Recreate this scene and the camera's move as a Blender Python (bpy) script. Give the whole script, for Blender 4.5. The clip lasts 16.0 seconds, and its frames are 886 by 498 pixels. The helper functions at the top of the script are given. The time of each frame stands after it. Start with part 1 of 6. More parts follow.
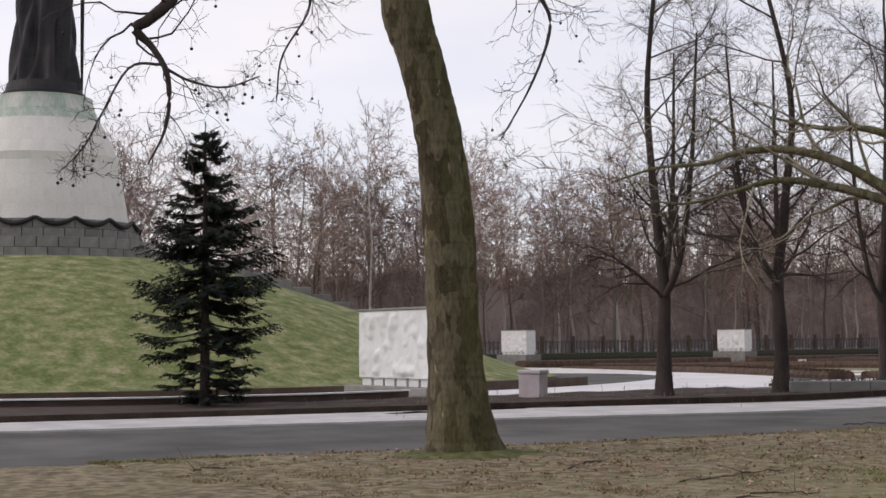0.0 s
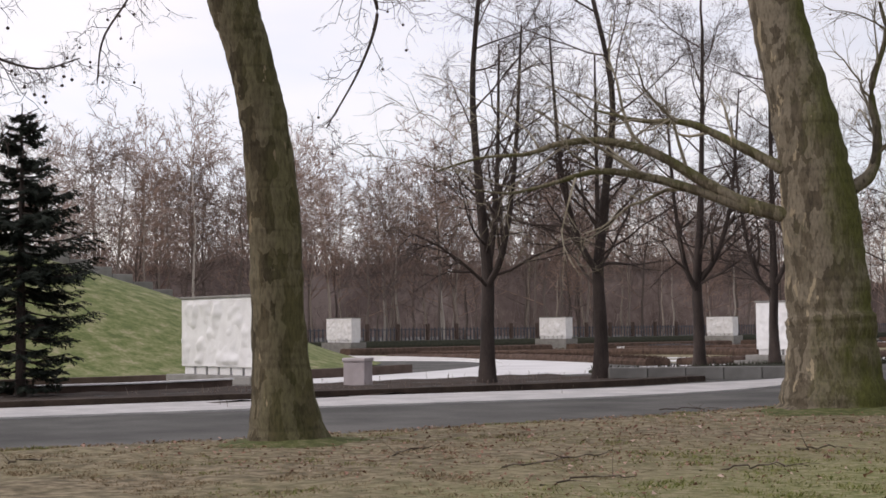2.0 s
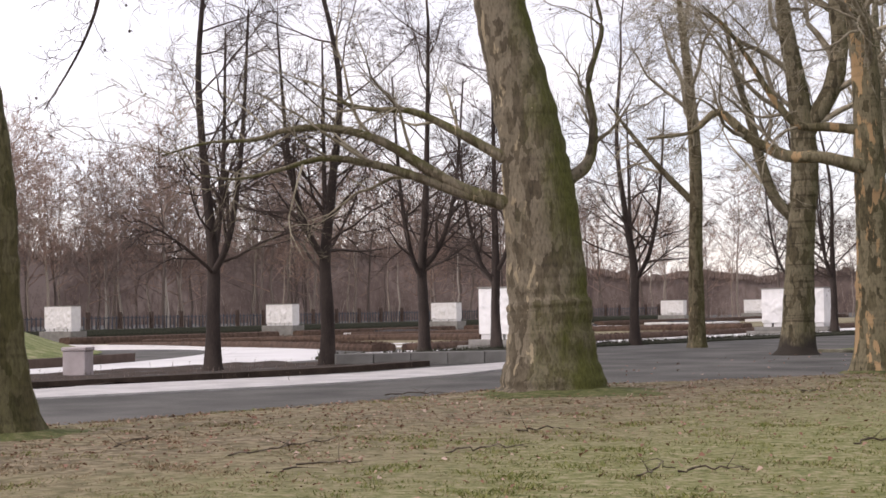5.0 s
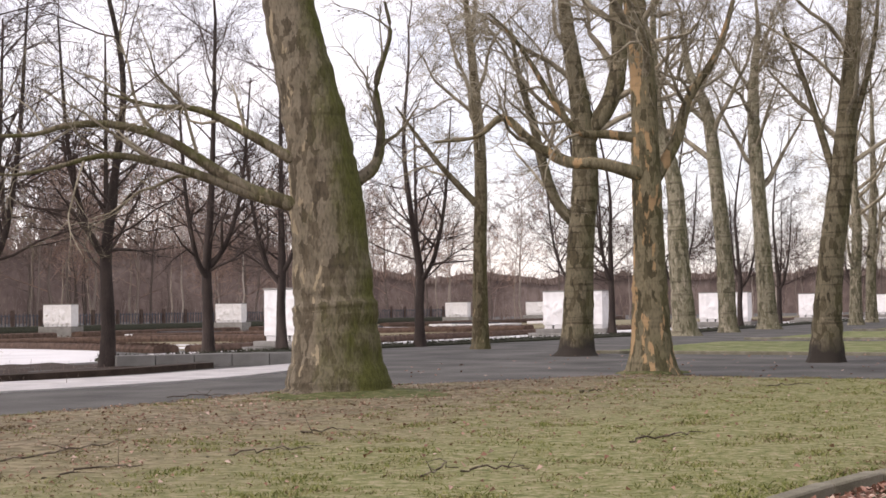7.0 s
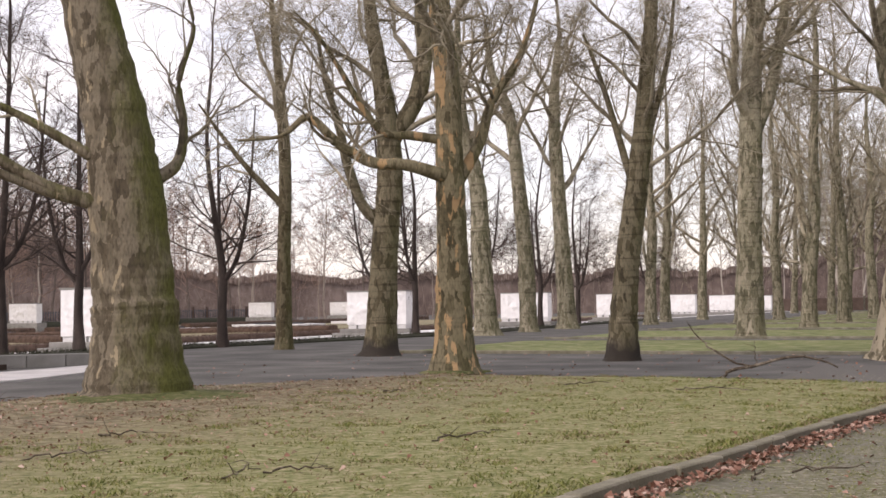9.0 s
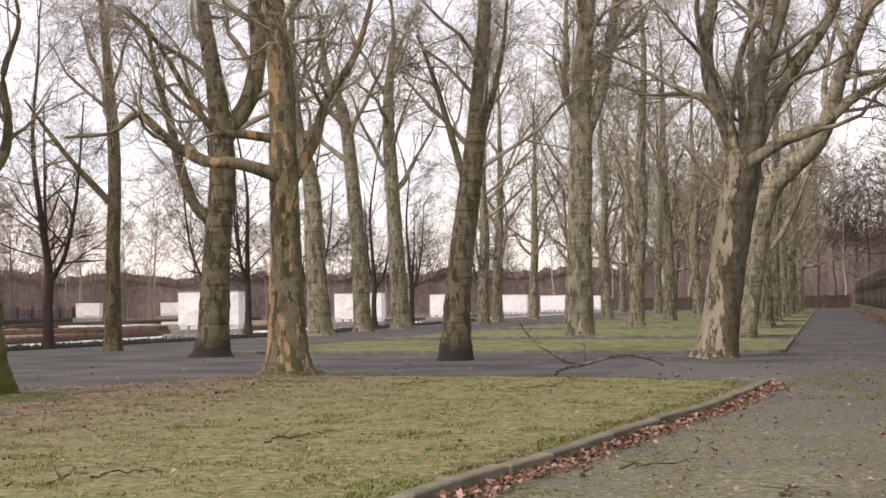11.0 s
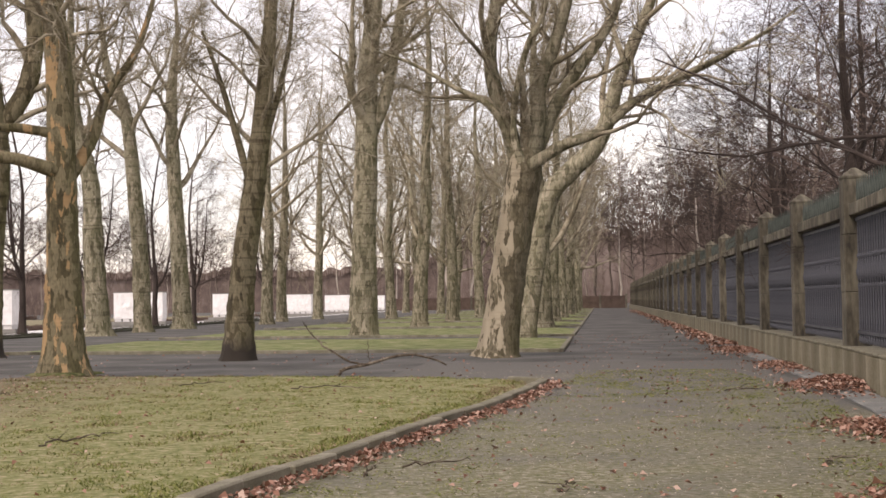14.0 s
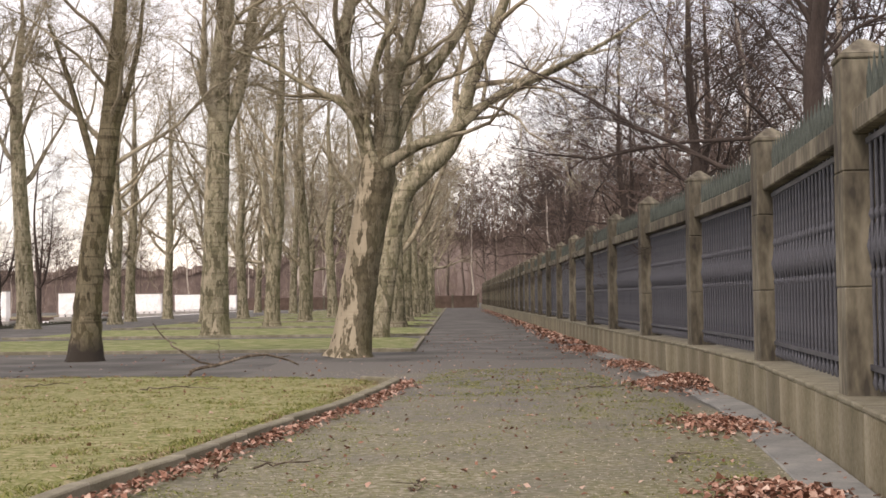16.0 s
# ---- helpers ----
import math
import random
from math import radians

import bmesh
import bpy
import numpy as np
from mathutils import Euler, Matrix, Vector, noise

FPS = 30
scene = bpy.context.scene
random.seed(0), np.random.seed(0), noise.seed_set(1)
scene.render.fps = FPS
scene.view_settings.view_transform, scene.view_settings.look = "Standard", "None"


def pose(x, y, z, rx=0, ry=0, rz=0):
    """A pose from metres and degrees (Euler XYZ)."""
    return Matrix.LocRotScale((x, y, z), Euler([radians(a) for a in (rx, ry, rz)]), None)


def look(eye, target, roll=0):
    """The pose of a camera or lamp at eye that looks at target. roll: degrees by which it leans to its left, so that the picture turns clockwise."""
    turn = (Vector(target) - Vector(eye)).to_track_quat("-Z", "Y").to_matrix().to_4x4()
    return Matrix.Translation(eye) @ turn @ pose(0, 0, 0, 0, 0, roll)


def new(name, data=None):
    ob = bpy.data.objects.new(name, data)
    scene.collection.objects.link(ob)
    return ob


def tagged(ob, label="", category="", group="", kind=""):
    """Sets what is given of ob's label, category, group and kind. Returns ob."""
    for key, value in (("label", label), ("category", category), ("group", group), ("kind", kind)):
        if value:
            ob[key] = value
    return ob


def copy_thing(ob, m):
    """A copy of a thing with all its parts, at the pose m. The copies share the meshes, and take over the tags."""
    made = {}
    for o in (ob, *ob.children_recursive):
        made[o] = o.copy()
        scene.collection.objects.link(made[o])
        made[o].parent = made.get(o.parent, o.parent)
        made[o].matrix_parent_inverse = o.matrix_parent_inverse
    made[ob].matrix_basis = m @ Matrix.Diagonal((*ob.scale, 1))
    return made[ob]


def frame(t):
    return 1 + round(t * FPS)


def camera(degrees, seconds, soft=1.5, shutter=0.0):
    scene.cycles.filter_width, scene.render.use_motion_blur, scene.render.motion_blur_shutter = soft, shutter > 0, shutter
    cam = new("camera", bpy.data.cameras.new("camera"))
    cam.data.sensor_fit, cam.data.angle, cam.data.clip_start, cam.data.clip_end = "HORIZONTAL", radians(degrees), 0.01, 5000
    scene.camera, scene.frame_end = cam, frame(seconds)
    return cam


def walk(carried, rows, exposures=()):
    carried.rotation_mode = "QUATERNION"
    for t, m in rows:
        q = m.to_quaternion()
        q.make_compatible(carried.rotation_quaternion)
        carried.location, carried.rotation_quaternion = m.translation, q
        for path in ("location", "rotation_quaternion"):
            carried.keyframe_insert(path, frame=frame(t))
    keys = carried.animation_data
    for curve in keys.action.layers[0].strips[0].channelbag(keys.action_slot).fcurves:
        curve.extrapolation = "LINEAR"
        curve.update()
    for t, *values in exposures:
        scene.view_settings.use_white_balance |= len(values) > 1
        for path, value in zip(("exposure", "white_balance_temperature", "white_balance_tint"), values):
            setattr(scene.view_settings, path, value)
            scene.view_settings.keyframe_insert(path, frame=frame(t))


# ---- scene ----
cam = camera(34.64, 16.0, soft=1.6)
walk(cam, [
    (0, pose(0, 0, 1.5, 93.713, 0.512, 56.219)),
    (0.5, pose(0, 0, 1.5, 93.500, 0.528, 54.687)),
    (1, pose(0, 0, 1.5, 93.314, 0.537, 52.899)),
    (1.5, pose(0, 0, 1.5, 93.250, 0.595, 51.064)),
    (2, pose(0, 0, 1.5, 93.161, 0.596, 49.186)),
    (2.5, pose(0, 0, 1.5, 93.041, 0.608, 47.259)),
    (3, pose(0, 0, 1.5, 92.889, 0.617, 45.241)),
    (3.5, pose(0, 0, 1.5, 92.709, 0.645, 43.415)),
    (3.7, pose(0, 0, 1.5, 92.629, 0.716, 42.717)),
    (5.8, pose(0, 0, 1.5, 92.460, 0.807, 34.882)),
    (6, pose(0, 0, 1.5, 92.441, 0.730, 33.936)),
    (6.5, pose(0, 0, 1.5, 92.432, 0.759, 31.753)),
    (7, pose(0, 0, 1.5, 92.402, 0.777, 29.601)),
    (7.5, pose(0, 0, 1.5, 92.376, 0.777, 27.611)),
    (8, pose(0, 0, 1.5, 92.352, 0.806, 25.469)),
    (8.5, pose(0, 0, 1.5, 92.333, 0.813, 23.645)),
    (9, pose(0, 0, 1.5, 92.301, 0.790, 21.718)),
    (9.2, pose(0, 0, 1.5, 92.277, 0.854, 21.011)),
    (11.3, pose(0, 0, 1.5, 92.203, 0.810, 14.090)),
    (11.5, pose(0, 0, 1.5, 92.194, 0.771, 13.474)),
    (12, pose(0, 0, 1.5, 92.169, 0.809, 11.932)),
    (12.5, pose(0, 0, 1.5, 92.148, 0.794, 10.478)),
    (13, pose(0, 0, 1.5, 92.126, 0.787, 9.049)),
    (13.5, pose(0, 0, 1.5, 92.102, 0.772, 7.786)),
    (14, pose(0, 0, 1.5, 92.079, 0.771, 6.350)),
    (14.5, pose(0, 0, 1.5, 92.057, 0.736, 4.899)),
    (15, pose(0, 0, 1.5, 92.031, 0.757, 3.363)),
    (15.5, pose(0, 0, 1.5, 92.010, 0.735, 1.949)),
    (16, pose(0, 0, 1.5, 91.993, 0.726, 0.421)),
], exposures=[(0, -0.27, 6600, 17), (3.5, 0.04, 6750, 19), (7, 0.36, 6850, 21), (12.5, 0.3, 7250, 21), (16, 0.6, 7400, 20)])

# ---- world and sun ----
world = bpy.data.worlds.new("overcast_sky")
scene.world = world
world.use_nodes = True
wn, wl = world.node_tree.nodes, world.node_tree.links
wn.clear()
sky = wn.new("ShaderNodeTexSky")
sky.sky_type, sky.sun_disc = "NISHITA", False
sky.sun_elevation, sky.sun_rotation = radians(38), radians(200)
w_out, bg_sky, bg_cloud, add = (wn.new(k) for k in ("ShaderNodeOutputWorld", "ShaderNodeBackground", "ShaderNodeBackground", "ShaderNodeAddShader"))
tc, mp, nz, rmp = (wn.new(k) for k in ("ShaderNodeTexCoord", "ShaderNodeMapping", "ShaderNodeTexNoise", "ShaderNodeValToRGB"))
mp.inputs["Scale"].default_value = (2.2, 2.2, 9.0)
nz.inputs["Scale"].default_value, nz.inputs["Detail"].default_value = 1.6, 6.0
rmp.color_ramp.elements[0].position, rmp.color_ramp.elements[0].color = 0.3, (0.80, 0.83, 0.90, 1)
rmp.color_ramp.elements[1].position, rmp.color_ramp.elements[1].color = 0.66, (1.0, 0.965, 0.94, 1)
wl.new(tc.outputs["Generated"], mp.inputs["Vector"])
wl.new(mp.outputs["Vector"], nz.inputs["Vector"])
wl.new(nz.outputs["Fac"], rmp.inputs["Fac"])
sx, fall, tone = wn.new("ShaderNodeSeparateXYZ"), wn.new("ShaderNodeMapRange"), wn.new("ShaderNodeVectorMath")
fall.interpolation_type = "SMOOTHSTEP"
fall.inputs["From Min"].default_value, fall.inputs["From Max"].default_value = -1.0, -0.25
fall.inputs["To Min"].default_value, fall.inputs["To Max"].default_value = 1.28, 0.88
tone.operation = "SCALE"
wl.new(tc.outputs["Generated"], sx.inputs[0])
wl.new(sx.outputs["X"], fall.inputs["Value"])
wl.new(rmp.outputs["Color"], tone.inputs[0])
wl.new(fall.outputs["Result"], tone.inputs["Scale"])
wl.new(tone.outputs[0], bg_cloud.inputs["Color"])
wl.new(sky.outputs["Color"], bg_sky.inputs["Color"])
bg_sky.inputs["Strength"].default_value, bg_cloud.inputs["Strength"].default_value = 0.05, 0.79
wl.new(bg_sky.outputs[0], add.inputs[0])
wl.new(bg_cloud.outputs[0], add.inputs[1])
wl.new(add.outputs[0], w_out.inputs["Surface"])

sun = new("sun", bpy.data.lights.new("sun", "SUN"))
sun.data.energy, sun.data.angle, sun.data.color = 1.0, radians(14), (1.0, 0.95, 0.88)
sun.matrix_world = look((-30, -60, 60), (0, 0, 0))


# ---- materials ----
def material(name, stops, scale=4.0, rough=0.85, bump=0.3, fine=60.0, metal=0.0, stretch=(1, 1, 1), detail=8.0, tint=0.0, spec=0.3):
    """Noise at two scales through a colour ramp, with bump. stops: (position, colour). tint: how much objects differ."""
    m = bpy.data.materials.new(name)
    m.use_nodes = True
    n, l = m.node_tree.nodes, m.node_tree.links
    b = n["Principled BSDF"]
    b.inputs["Roughness"].default_value, b.inputs["Metallic"].default_value = rough, metal
    b.inputs["Specular IOR Level"].default_value = spec
    c, mpn, big, small, mix, ramp, bp = (n.new(k) for k in ("ShaderNodeTexCoord", "ShaderNodeMapping", "ShaderNodeTexNoise",
                                         "ShaderNodeTexNoise", "ShaderNodeMix", "ShaderNodeValToRGB", "ShaderNodeBump"))
    mpn.inputs["Scale"].default_value = stretch
    big.inputs["Scale"].default_value, big.inputs["Detail"].default_value = scale, detail
    small.inputs["Scale"].default_value, small.inputs["Detail"].default_value = fine, 4.0
    mix.inputs["Factor"].default_value = 0.35
    l.new(c.outputs["Object"], mpn.inputs["Vector"])
    for k in (big, small):
        l.new(mpn.outputs["Vector"], k.inputs["Vector"])
    l.new(big.outputs["Fac"], mix.inputs["A"])
    l.new(small.outputs["Fac"], mix.inputs["B"])
    l.new(mix.outputs["Result"], ramp.inputs["Fac"])
    els = ramp.color_ramp.elements
    for i, (pos, col) in enumerate(stops):
        e = els[i] if i < 2 else els.new(pos)
        e.position, e.color = pos, (*col, 1)
    colour = ramp.outputs["Color"]
    if tint:
        info, mr, hsv = n.new("ShaderNodeObjectInfo"), n.new("ShaderNodeMapRange"), n.new("ShaderNodeHueSaturation")
        mr.inputs["To Min"].default_value, mr.inputs["To Max"].default_value = 1 - tint, 1 + tint
        l.new(info.outputs["Random"], mr.inputs["Value"])
        l.new(mr.outputs["Result"], hsv.inputs["Value"])
        l.new(colour, hsv.inputs["Color"])
        colour = hsv.outputs["Color"]
    l.new(colour, b.inputs["Base Color"])
    bp.inputs["Strength"].default_value, bp.inputs["Distance"].default_value = bump, 0.02
    l.new(mix.outputs["Result"], bp.inputs["Height"])
    l.new(bp.outputs["Normal"], b.inputs["Normal"])
    return m


ASPHALT = material("asphalt", [(0.36, (0.06, 0.06, 0.055)), (0.48, (0.098, 0.096, 0.088)), (0.62, (0.155, 0.15, 0.138))], 0.5, 0.95, 0.6, 40, detail=14)


def mossy_path():
    """Moss and grit near by, plain asphalt farther along the path."""
    m = material("mossy_gravel", [(0.36, (0.1, 0.105, 0.053)), (0.46, (0.162, 0.16, 0.088)), (0.54, (0.218, 0.205, 0.14)), (0.66, (0.38, 0.35, 0.28))], 13, 1, 0.8, 60, detail=6)
    n, l = m.node_tree.nodes, m.node_tree.links
    b = n["Principled BSDF"]
    base = b.inputs["Base Color"].links[0].from_socket
    c, sep, mr, nz2, ad, mx, rp = (n.new(k) for k in ("ShaderNodeTexCoord", "ShaderNodeSeparateXYZ", "ShaderNodeMapRange", "ShaderNodeTexNoise", "ShaderNodeMath", "ShaderNodeMix", "ShaderNodeValToRGB"))
    l.new(c.outputs["Object"], sep.inputs[0])
    l.new(sep.outputs["Y"], mr.inputs["Value"])
    mr.inputs["From Min"].default_value, mr.inputs["From Max"].default_value = 9.0, 44.0
    nz2.inputs["Scale"].default_value, nz2.inputs["Detail"].default_value = 0.7, 8.0
    l.new(c.outputs["Object"], nz2.inputs["Vector"])
    l.new(mr.outputs["Result"], ad.inputs[0])
    l.new(nz2.outputs["Fac"], ad.inputs[1])
    rp.color_ramp.elements[0].position, rp.color_ramp.elements[1].position = 0.5, 1.0
    l.new(ad.outputs[0], rp.inputs["Fac"])
    mx.data_type = "RGBA"
    l.new(rp.outputs["Color"], mx.inputs["Factor"])
    l.new(base, mx.inputs["A"])
    mx.inputs["B"].default_value = (0.135, 0.13, 0.118, 1)
    l.new(mx.outputs["Result"], b.inputs["Base Color"])
    return m


MOSSY = mossy_path()
SOIL = material("dark_soil", [(0.3, (0.03, 0.022, 0.016)), (0.7, (0.09, 0.065, 0.05))], 2, 1, 0.8, 20)
BRICKISH = material("brown_stone", [(0.3, (0.06, 0.04, 0.032)), (0.7, (0.14, 0.10, 0.08))], 1.5, 0.9, 0.5, 30)
PINK = material("pink_granite", [(0.3, (0.42, 0.36, 0.36)), (0.7, (0.62, 0.56, 0.56))], 3, 0.6, 0.2, 60)
# near-black blue-grey: the shade in the fence gaps, put into a colour
GAP_SHADE = material("slate_sheet", [(0.3, (0.035, 0.036, 0.044)), (0.7, (0.062, 0.064, 0.075))], 0.8, 0.6, 0.1, 30)
EVERGREEN = material("evergreen_shrub", [(0.35, (0.03, 0.034, 0.022)), (0.65, (0.075, 0.075, 0.05))], 4, 0.9, 0.5, 30)
LAWN = material("winter_lawn", [(0.38, (0.1, 0.115, 0.034)), (0.46, (0.18, 0.19, 0.068)), (0.54, (0.25, 0.236, 0.118)), (0.64, (0.38, 0.325, 0.205))], 9, 1, 1.0, 34, detail=13)


def dry_side(m):
    """The lawn grows thin and straw-brown under the old planes, x below -8."""
    n, l = m.node_tree.nodes, m.node_tree.links
    b = n["Principled BSDF"]
    base = b.inputs["Base Color"].links[0].from_socket
    c, xyz, mr, nz, ad, ramp, ml, mx = (n.new(k) for k in ("ShaderNodeTexCoord", "ShaderNodeSeparateXYZ", "ShaderNodeMapRange", "ShaderNodeTexNoise",
                                    "ShaderNodeMath", "ShaderNodeValToRGB", "ShaderNodeTexNoise", "ShaderNodeMix"))
    l.new(c.outputs["Object"], xyz.inputs["Vector"])
    l.new(c.outputs["Object"], nz.inputs["Vector"])
    l.new(c.outputs["Object"], ml.inputs["Vector"])
    nz.inputs["Scale"].default_value, nz.inputs["Detail"].default_value = 0.7, 6
    ml.inputs["Scale"].default_value, ml.inputs["Detail"].default_value = 7, 13
    l.new(xyz.outputs["X"], mr.inputs["Value"])
    mr.inputs["From Min"].default_value, mr.inputs["From Max"].default_value = -6.0, -11.0
    mr.inputs["To Min"].default_value, mr.inputs["To Max"].default_value = -0.6, 0.4
    ad.use_clamp = True
    l.new(mr.outputs["Result"], ad.inputs[0])
    l.new(nz.outputs["Fac"], ad.inputs[1])
    e = ramp.color_ramp.elements
    e[0].position, e[0].color = 0.38, (0.115, 0.092, 0.053, 1)
    e[1].position, e[1].color = 0.64, (0.31, 0.255, 0.165, 1)
    l.new(ml.outputs["Fac"], ramp.inputs["Fac"])
    mx.data_type = "RGBA"
    l.new(ad.outputs[0], mx.inputs["Factor"])
    l.new(base, mx.inputs["A"])
    l.new(ramp.outputs["Color"], mx.inputs["B"])
    l.new(mx.outputs["Result"], b.inputs["Base Color"])


dry_side(LAWN)
GREEN = material("green_grass", [(0.34, (0.085, 0.11, 0.035)), (0.46, (0.15, 0.182, 0.06)), (0.55, (0.225, 0.235, 0.105)), (0.66, (0.36, 0.33, 0.2))], 1.3, 1, 0.8, 6, detail=14)
FIELD = material("dry_lawn", [(0.35, (0.15, 0.135, 0.075)), (0.6, (0.28, 0.245, 0.15))], 0.15, 1, 0.5, 8)
PALEGREY = material("pale_grey_slabs", [(0.34, (0.42, 0.41, 0.4)), (0.64, (0.64, 0.62, 0.6))], 1.2, 0.85, 0.3, 20)
PAVING = material("pale_paving", [(0.3, (0.62, 0.61, 0.6)), (0.7, (0.85, 0.84, 0.83))], 0.3, 0.7, 0.2, 20)
STONE = material("grey_stone", [(0.3, (0.16, 0.155, 0.14)), (0.7, (0.32, 0.31, 0.29))], 1.5, 0.9, 0.4, 50, tint=0.12)
SLABS = material("blue_grey_slabs", [(0.34, (0.13, 0.135, 0.13)), (0.5, (0.2, 0.205, 0.195)), (0.66, (0.28, 0.275, 0.25))], 2.0, 0.8, 0.4, 50, tint=0.15)
KERB = material("kerb_stone", [(0.34, (0.13, 0.12, 0.08)), (0.5, (0.22, 0.205, 0.15)), (0.64, (0.32, 0.3, 0.24))], 2.5, 0.9, 0.5, 60, tint=0.12)
POST = material("mossy_sandstone", [(0.38, (0.045, 0.04, 0.033)), (0.48, (0.11, 0.099, 0.074)), (0.6, (0.2, 0.183, 0.14))], 1.6, 0.9, 0.4, 12, stretch=(1, 1, 0.35), tint=0.3)
WALLSTONE = material("damp_wall_stone", [(0.36, (0.10, 0.09, 0.055)), (0.48, (0.18, 0.16, 0.105)), (0.62, (0.28, 0.255, 0.19))], 1.4, 0.9, 0.5, 40, stretch=(1, 1, 0.5), tint=0.18)
MARBLE = material("white_limestone", [(0.25, (0.68, 0.67, 0.66)), (0.6, (0.86, 0.855, 0.85))], 2.0, 0.6, 0.3, 30)
IVORY = material("ivory_limestone", [(0.3, (0.66, 0.63, 0.57)), (0.7, (0.84, 0.815, 0.76))], 0.5, 0.7, 0.2, 8, tint=0.05)
BRONZE = material("dark_bronze", [(0.3, (0.02, 0.02, 0.023)), (0.7, (0.06, 0.055, 0.055))], 1.0, 0.55, 0.4, 10, metal=0.5)
IRON = material("grey_painted_iron", [(0.34, (0.05, 0.053, 0.065)), (0.66, (0.115, 0.12, 0.14))], 3, 0.5, 0.2, 40, metal=0.1)
PATINA = material("green_patina", [(0.3, (0.04, 0.05, 0.043)), (0.7, (0.11, 0.13, 0.115))], 3, 0.8, 0.2, 60)


def plane_bark(name, dark, mid, pale, flake, amount, moss=0.8, lean=0.05, rings=0.35):
    """Plane bark: jigsaw plates of several tones, peeled pale flakes, a green bloom on one side, faint growth rings.
    amount: threshold of the flakes; lean: how far they keep to the side without bloom."""
    m = bpy.data.materials.new(name)
    m.use_nodes = True
    n, l = m.node_tree.nodes, m.node_tree.links
    b = n["Principled BSDF"]
    b.inputs["Roughness"].default_value, b.inputs["Specular IOR Level"].default_value = 0.9, 0.25

    def noise_at(scale, stretch, detail=4.0, rough=0.55):
        mp, nz = n.new("ShaderNodeMapping"), n.new("ShaderNodeTexNoise")
        mp.inputs["Scale"].default_value = stretch
        nz.inputs["Scale"].default_value, nz.inputs["Detail"].default_value, nz.inputs["Roughness"].default_value = scale, detail, rough
        l.new(c.outputs["Object"], mp.inputs["Vector"])
        l.new(mp.outputs["Vector"], nz.inputs["Vector"])
        return nz

    def ramp(source, stops):
        r = n.new("ShaderNodeValToRGB")
        for i, (pos, col) in enumerate(stops):
            e = r.color_ramp.elements[i] if i < 2 else r.color_ramp.elements.new(pos)
            e.position, e.color = pos, (*col, 1)
        l.new(source, r.inputs["Fac"])
        return r.outputs["Color"]

    def blend(kind, fac, a, bb):
        x = n.new("ShaderNodeMix")
        x.data_type, x.blend_type = "RGBA", kind
        if isinstance(fac, float):
            x.inputs["Factor"].default_value = fac
        else:
            l.new(fac, x.inputs["Factor"])
        for key, val in (("A", a), ("B", bb)):
            if isinstance(val, tuple):
                x.inputs[key].default_value = (*val, 1)
            else:
                l.new(val, x.inputs[key])
        return x.outputs["Result"]

    def sum_of(a, k, bb):
        x = n.new("ShaderNodeMath")
        x.operation = "MULTIPLY_ADD"
        l.new(a, x.inputs[0])
        x.inputs[1].default_value = k
        l.new(bb, x.inputs[2])
        return x.outputs[0]

    c, geo, dot = n.new("ShaderNodeTexCoord"), n.new("ShaderNodeNewGeometry"), n.new("ShaderNodeVectorMath")
    dot.operation = "DOT_PRODUCT"
    dot.inputs[1].default_value = (0.83, 0.5, 0.0)
    l.new(geo.outputs["Normal"], dot.inputs[0])
    side = dot.outputs["Value"]
    broad = noise_at(1.3, (1, 1, 0.3), 6.0)
    warp = noise_at(5.0, (1, 1, 0.6), 3.0)
    mpv, addv, vor, sep = n.new("ShaderNodeMapping"), n.new("ShaderNodeVectorMath"), n.new("ShaderNodeTexVoronoi"), n.new("ShaderNodeSeparateColor")
    mpv.inputs["Scale"].default_value = (1.0, 1.0, 0.36)
    l.new(c.outputs["Object"], mpv.inputs["Vector"])
    addv.operation = "MULTIPLY_ADD"
    addv.inputs[1].default_value = (0.22, 0.22, 0.22)
    l.new(warp.outputs["Color"], addv.inputs[0])
    l.new(mpv.outputs["Vector"], addv.inputs[2])
    vor.inputs["Scale"].default_value = 8.0
    l.new(addv.outputs[0], vor.inputs["Vector"])
    l.new(vor.outputs["Color"], sep.inputs[0])
    plates = ramp(sum_of(broad.outputs["Fac"], 1.0, sep.outputs["Red"]), [(0.35, dark), (0.85, mid), (1.2 / 1.6, mid), (1.0, pale)])
    grain = noise_at(26.0, (1, 1, 0.3), 5.0, 0.65)
    colour = blend("MULTIPLY", 0.75, plates, ramp(grain.outputs["Fac"], [(0.34, (0.45, 0.43, 0.42)), (0.52, (1, 1, 1)), (0.7, (1.25, 1.22, 1.18))]))
    bloom = noise_at(1.6, (1, 1, 0.45), 6.0, 0.6)
    green = ramp(sum_of(side, 0.26, bloom.outputs["Fac"]), [(0.46, (0, 0, 0)), (0.74, (moss, moss, moss))])
    colour = blend("MIX", green, colour, blend("MULTIPLY", 0.8, (0.10, 0.104, 0.028), ramp(grain.outputs["Fac"], [(0.34, (0.5, 0.5, 0.5)), (0.62, (1.2, 1.2, 1.2))])))
    peel = noise_at(1.0, (5.0, 5.0, 1.5), 4.0, 0.6)
    mask = ramp(sum_of(side, -lean, peel.outputs["Fac"]), [(amount, (0, 0, 0)), (amount + 0.018, (1, 1, 1))])
    colour = blend("MIX", mask, colour, blend("MULTIPLY", 0.6, flake, ramp(broad.outputs["Fac"], [(0.36, (0.62, 0.6, 0.58)), (0.6, (1.1, 1.1, 1.1))])))
    ring = noise_at(1.0, (0.35, 0.35, 6.5), 3.0, 0.6)
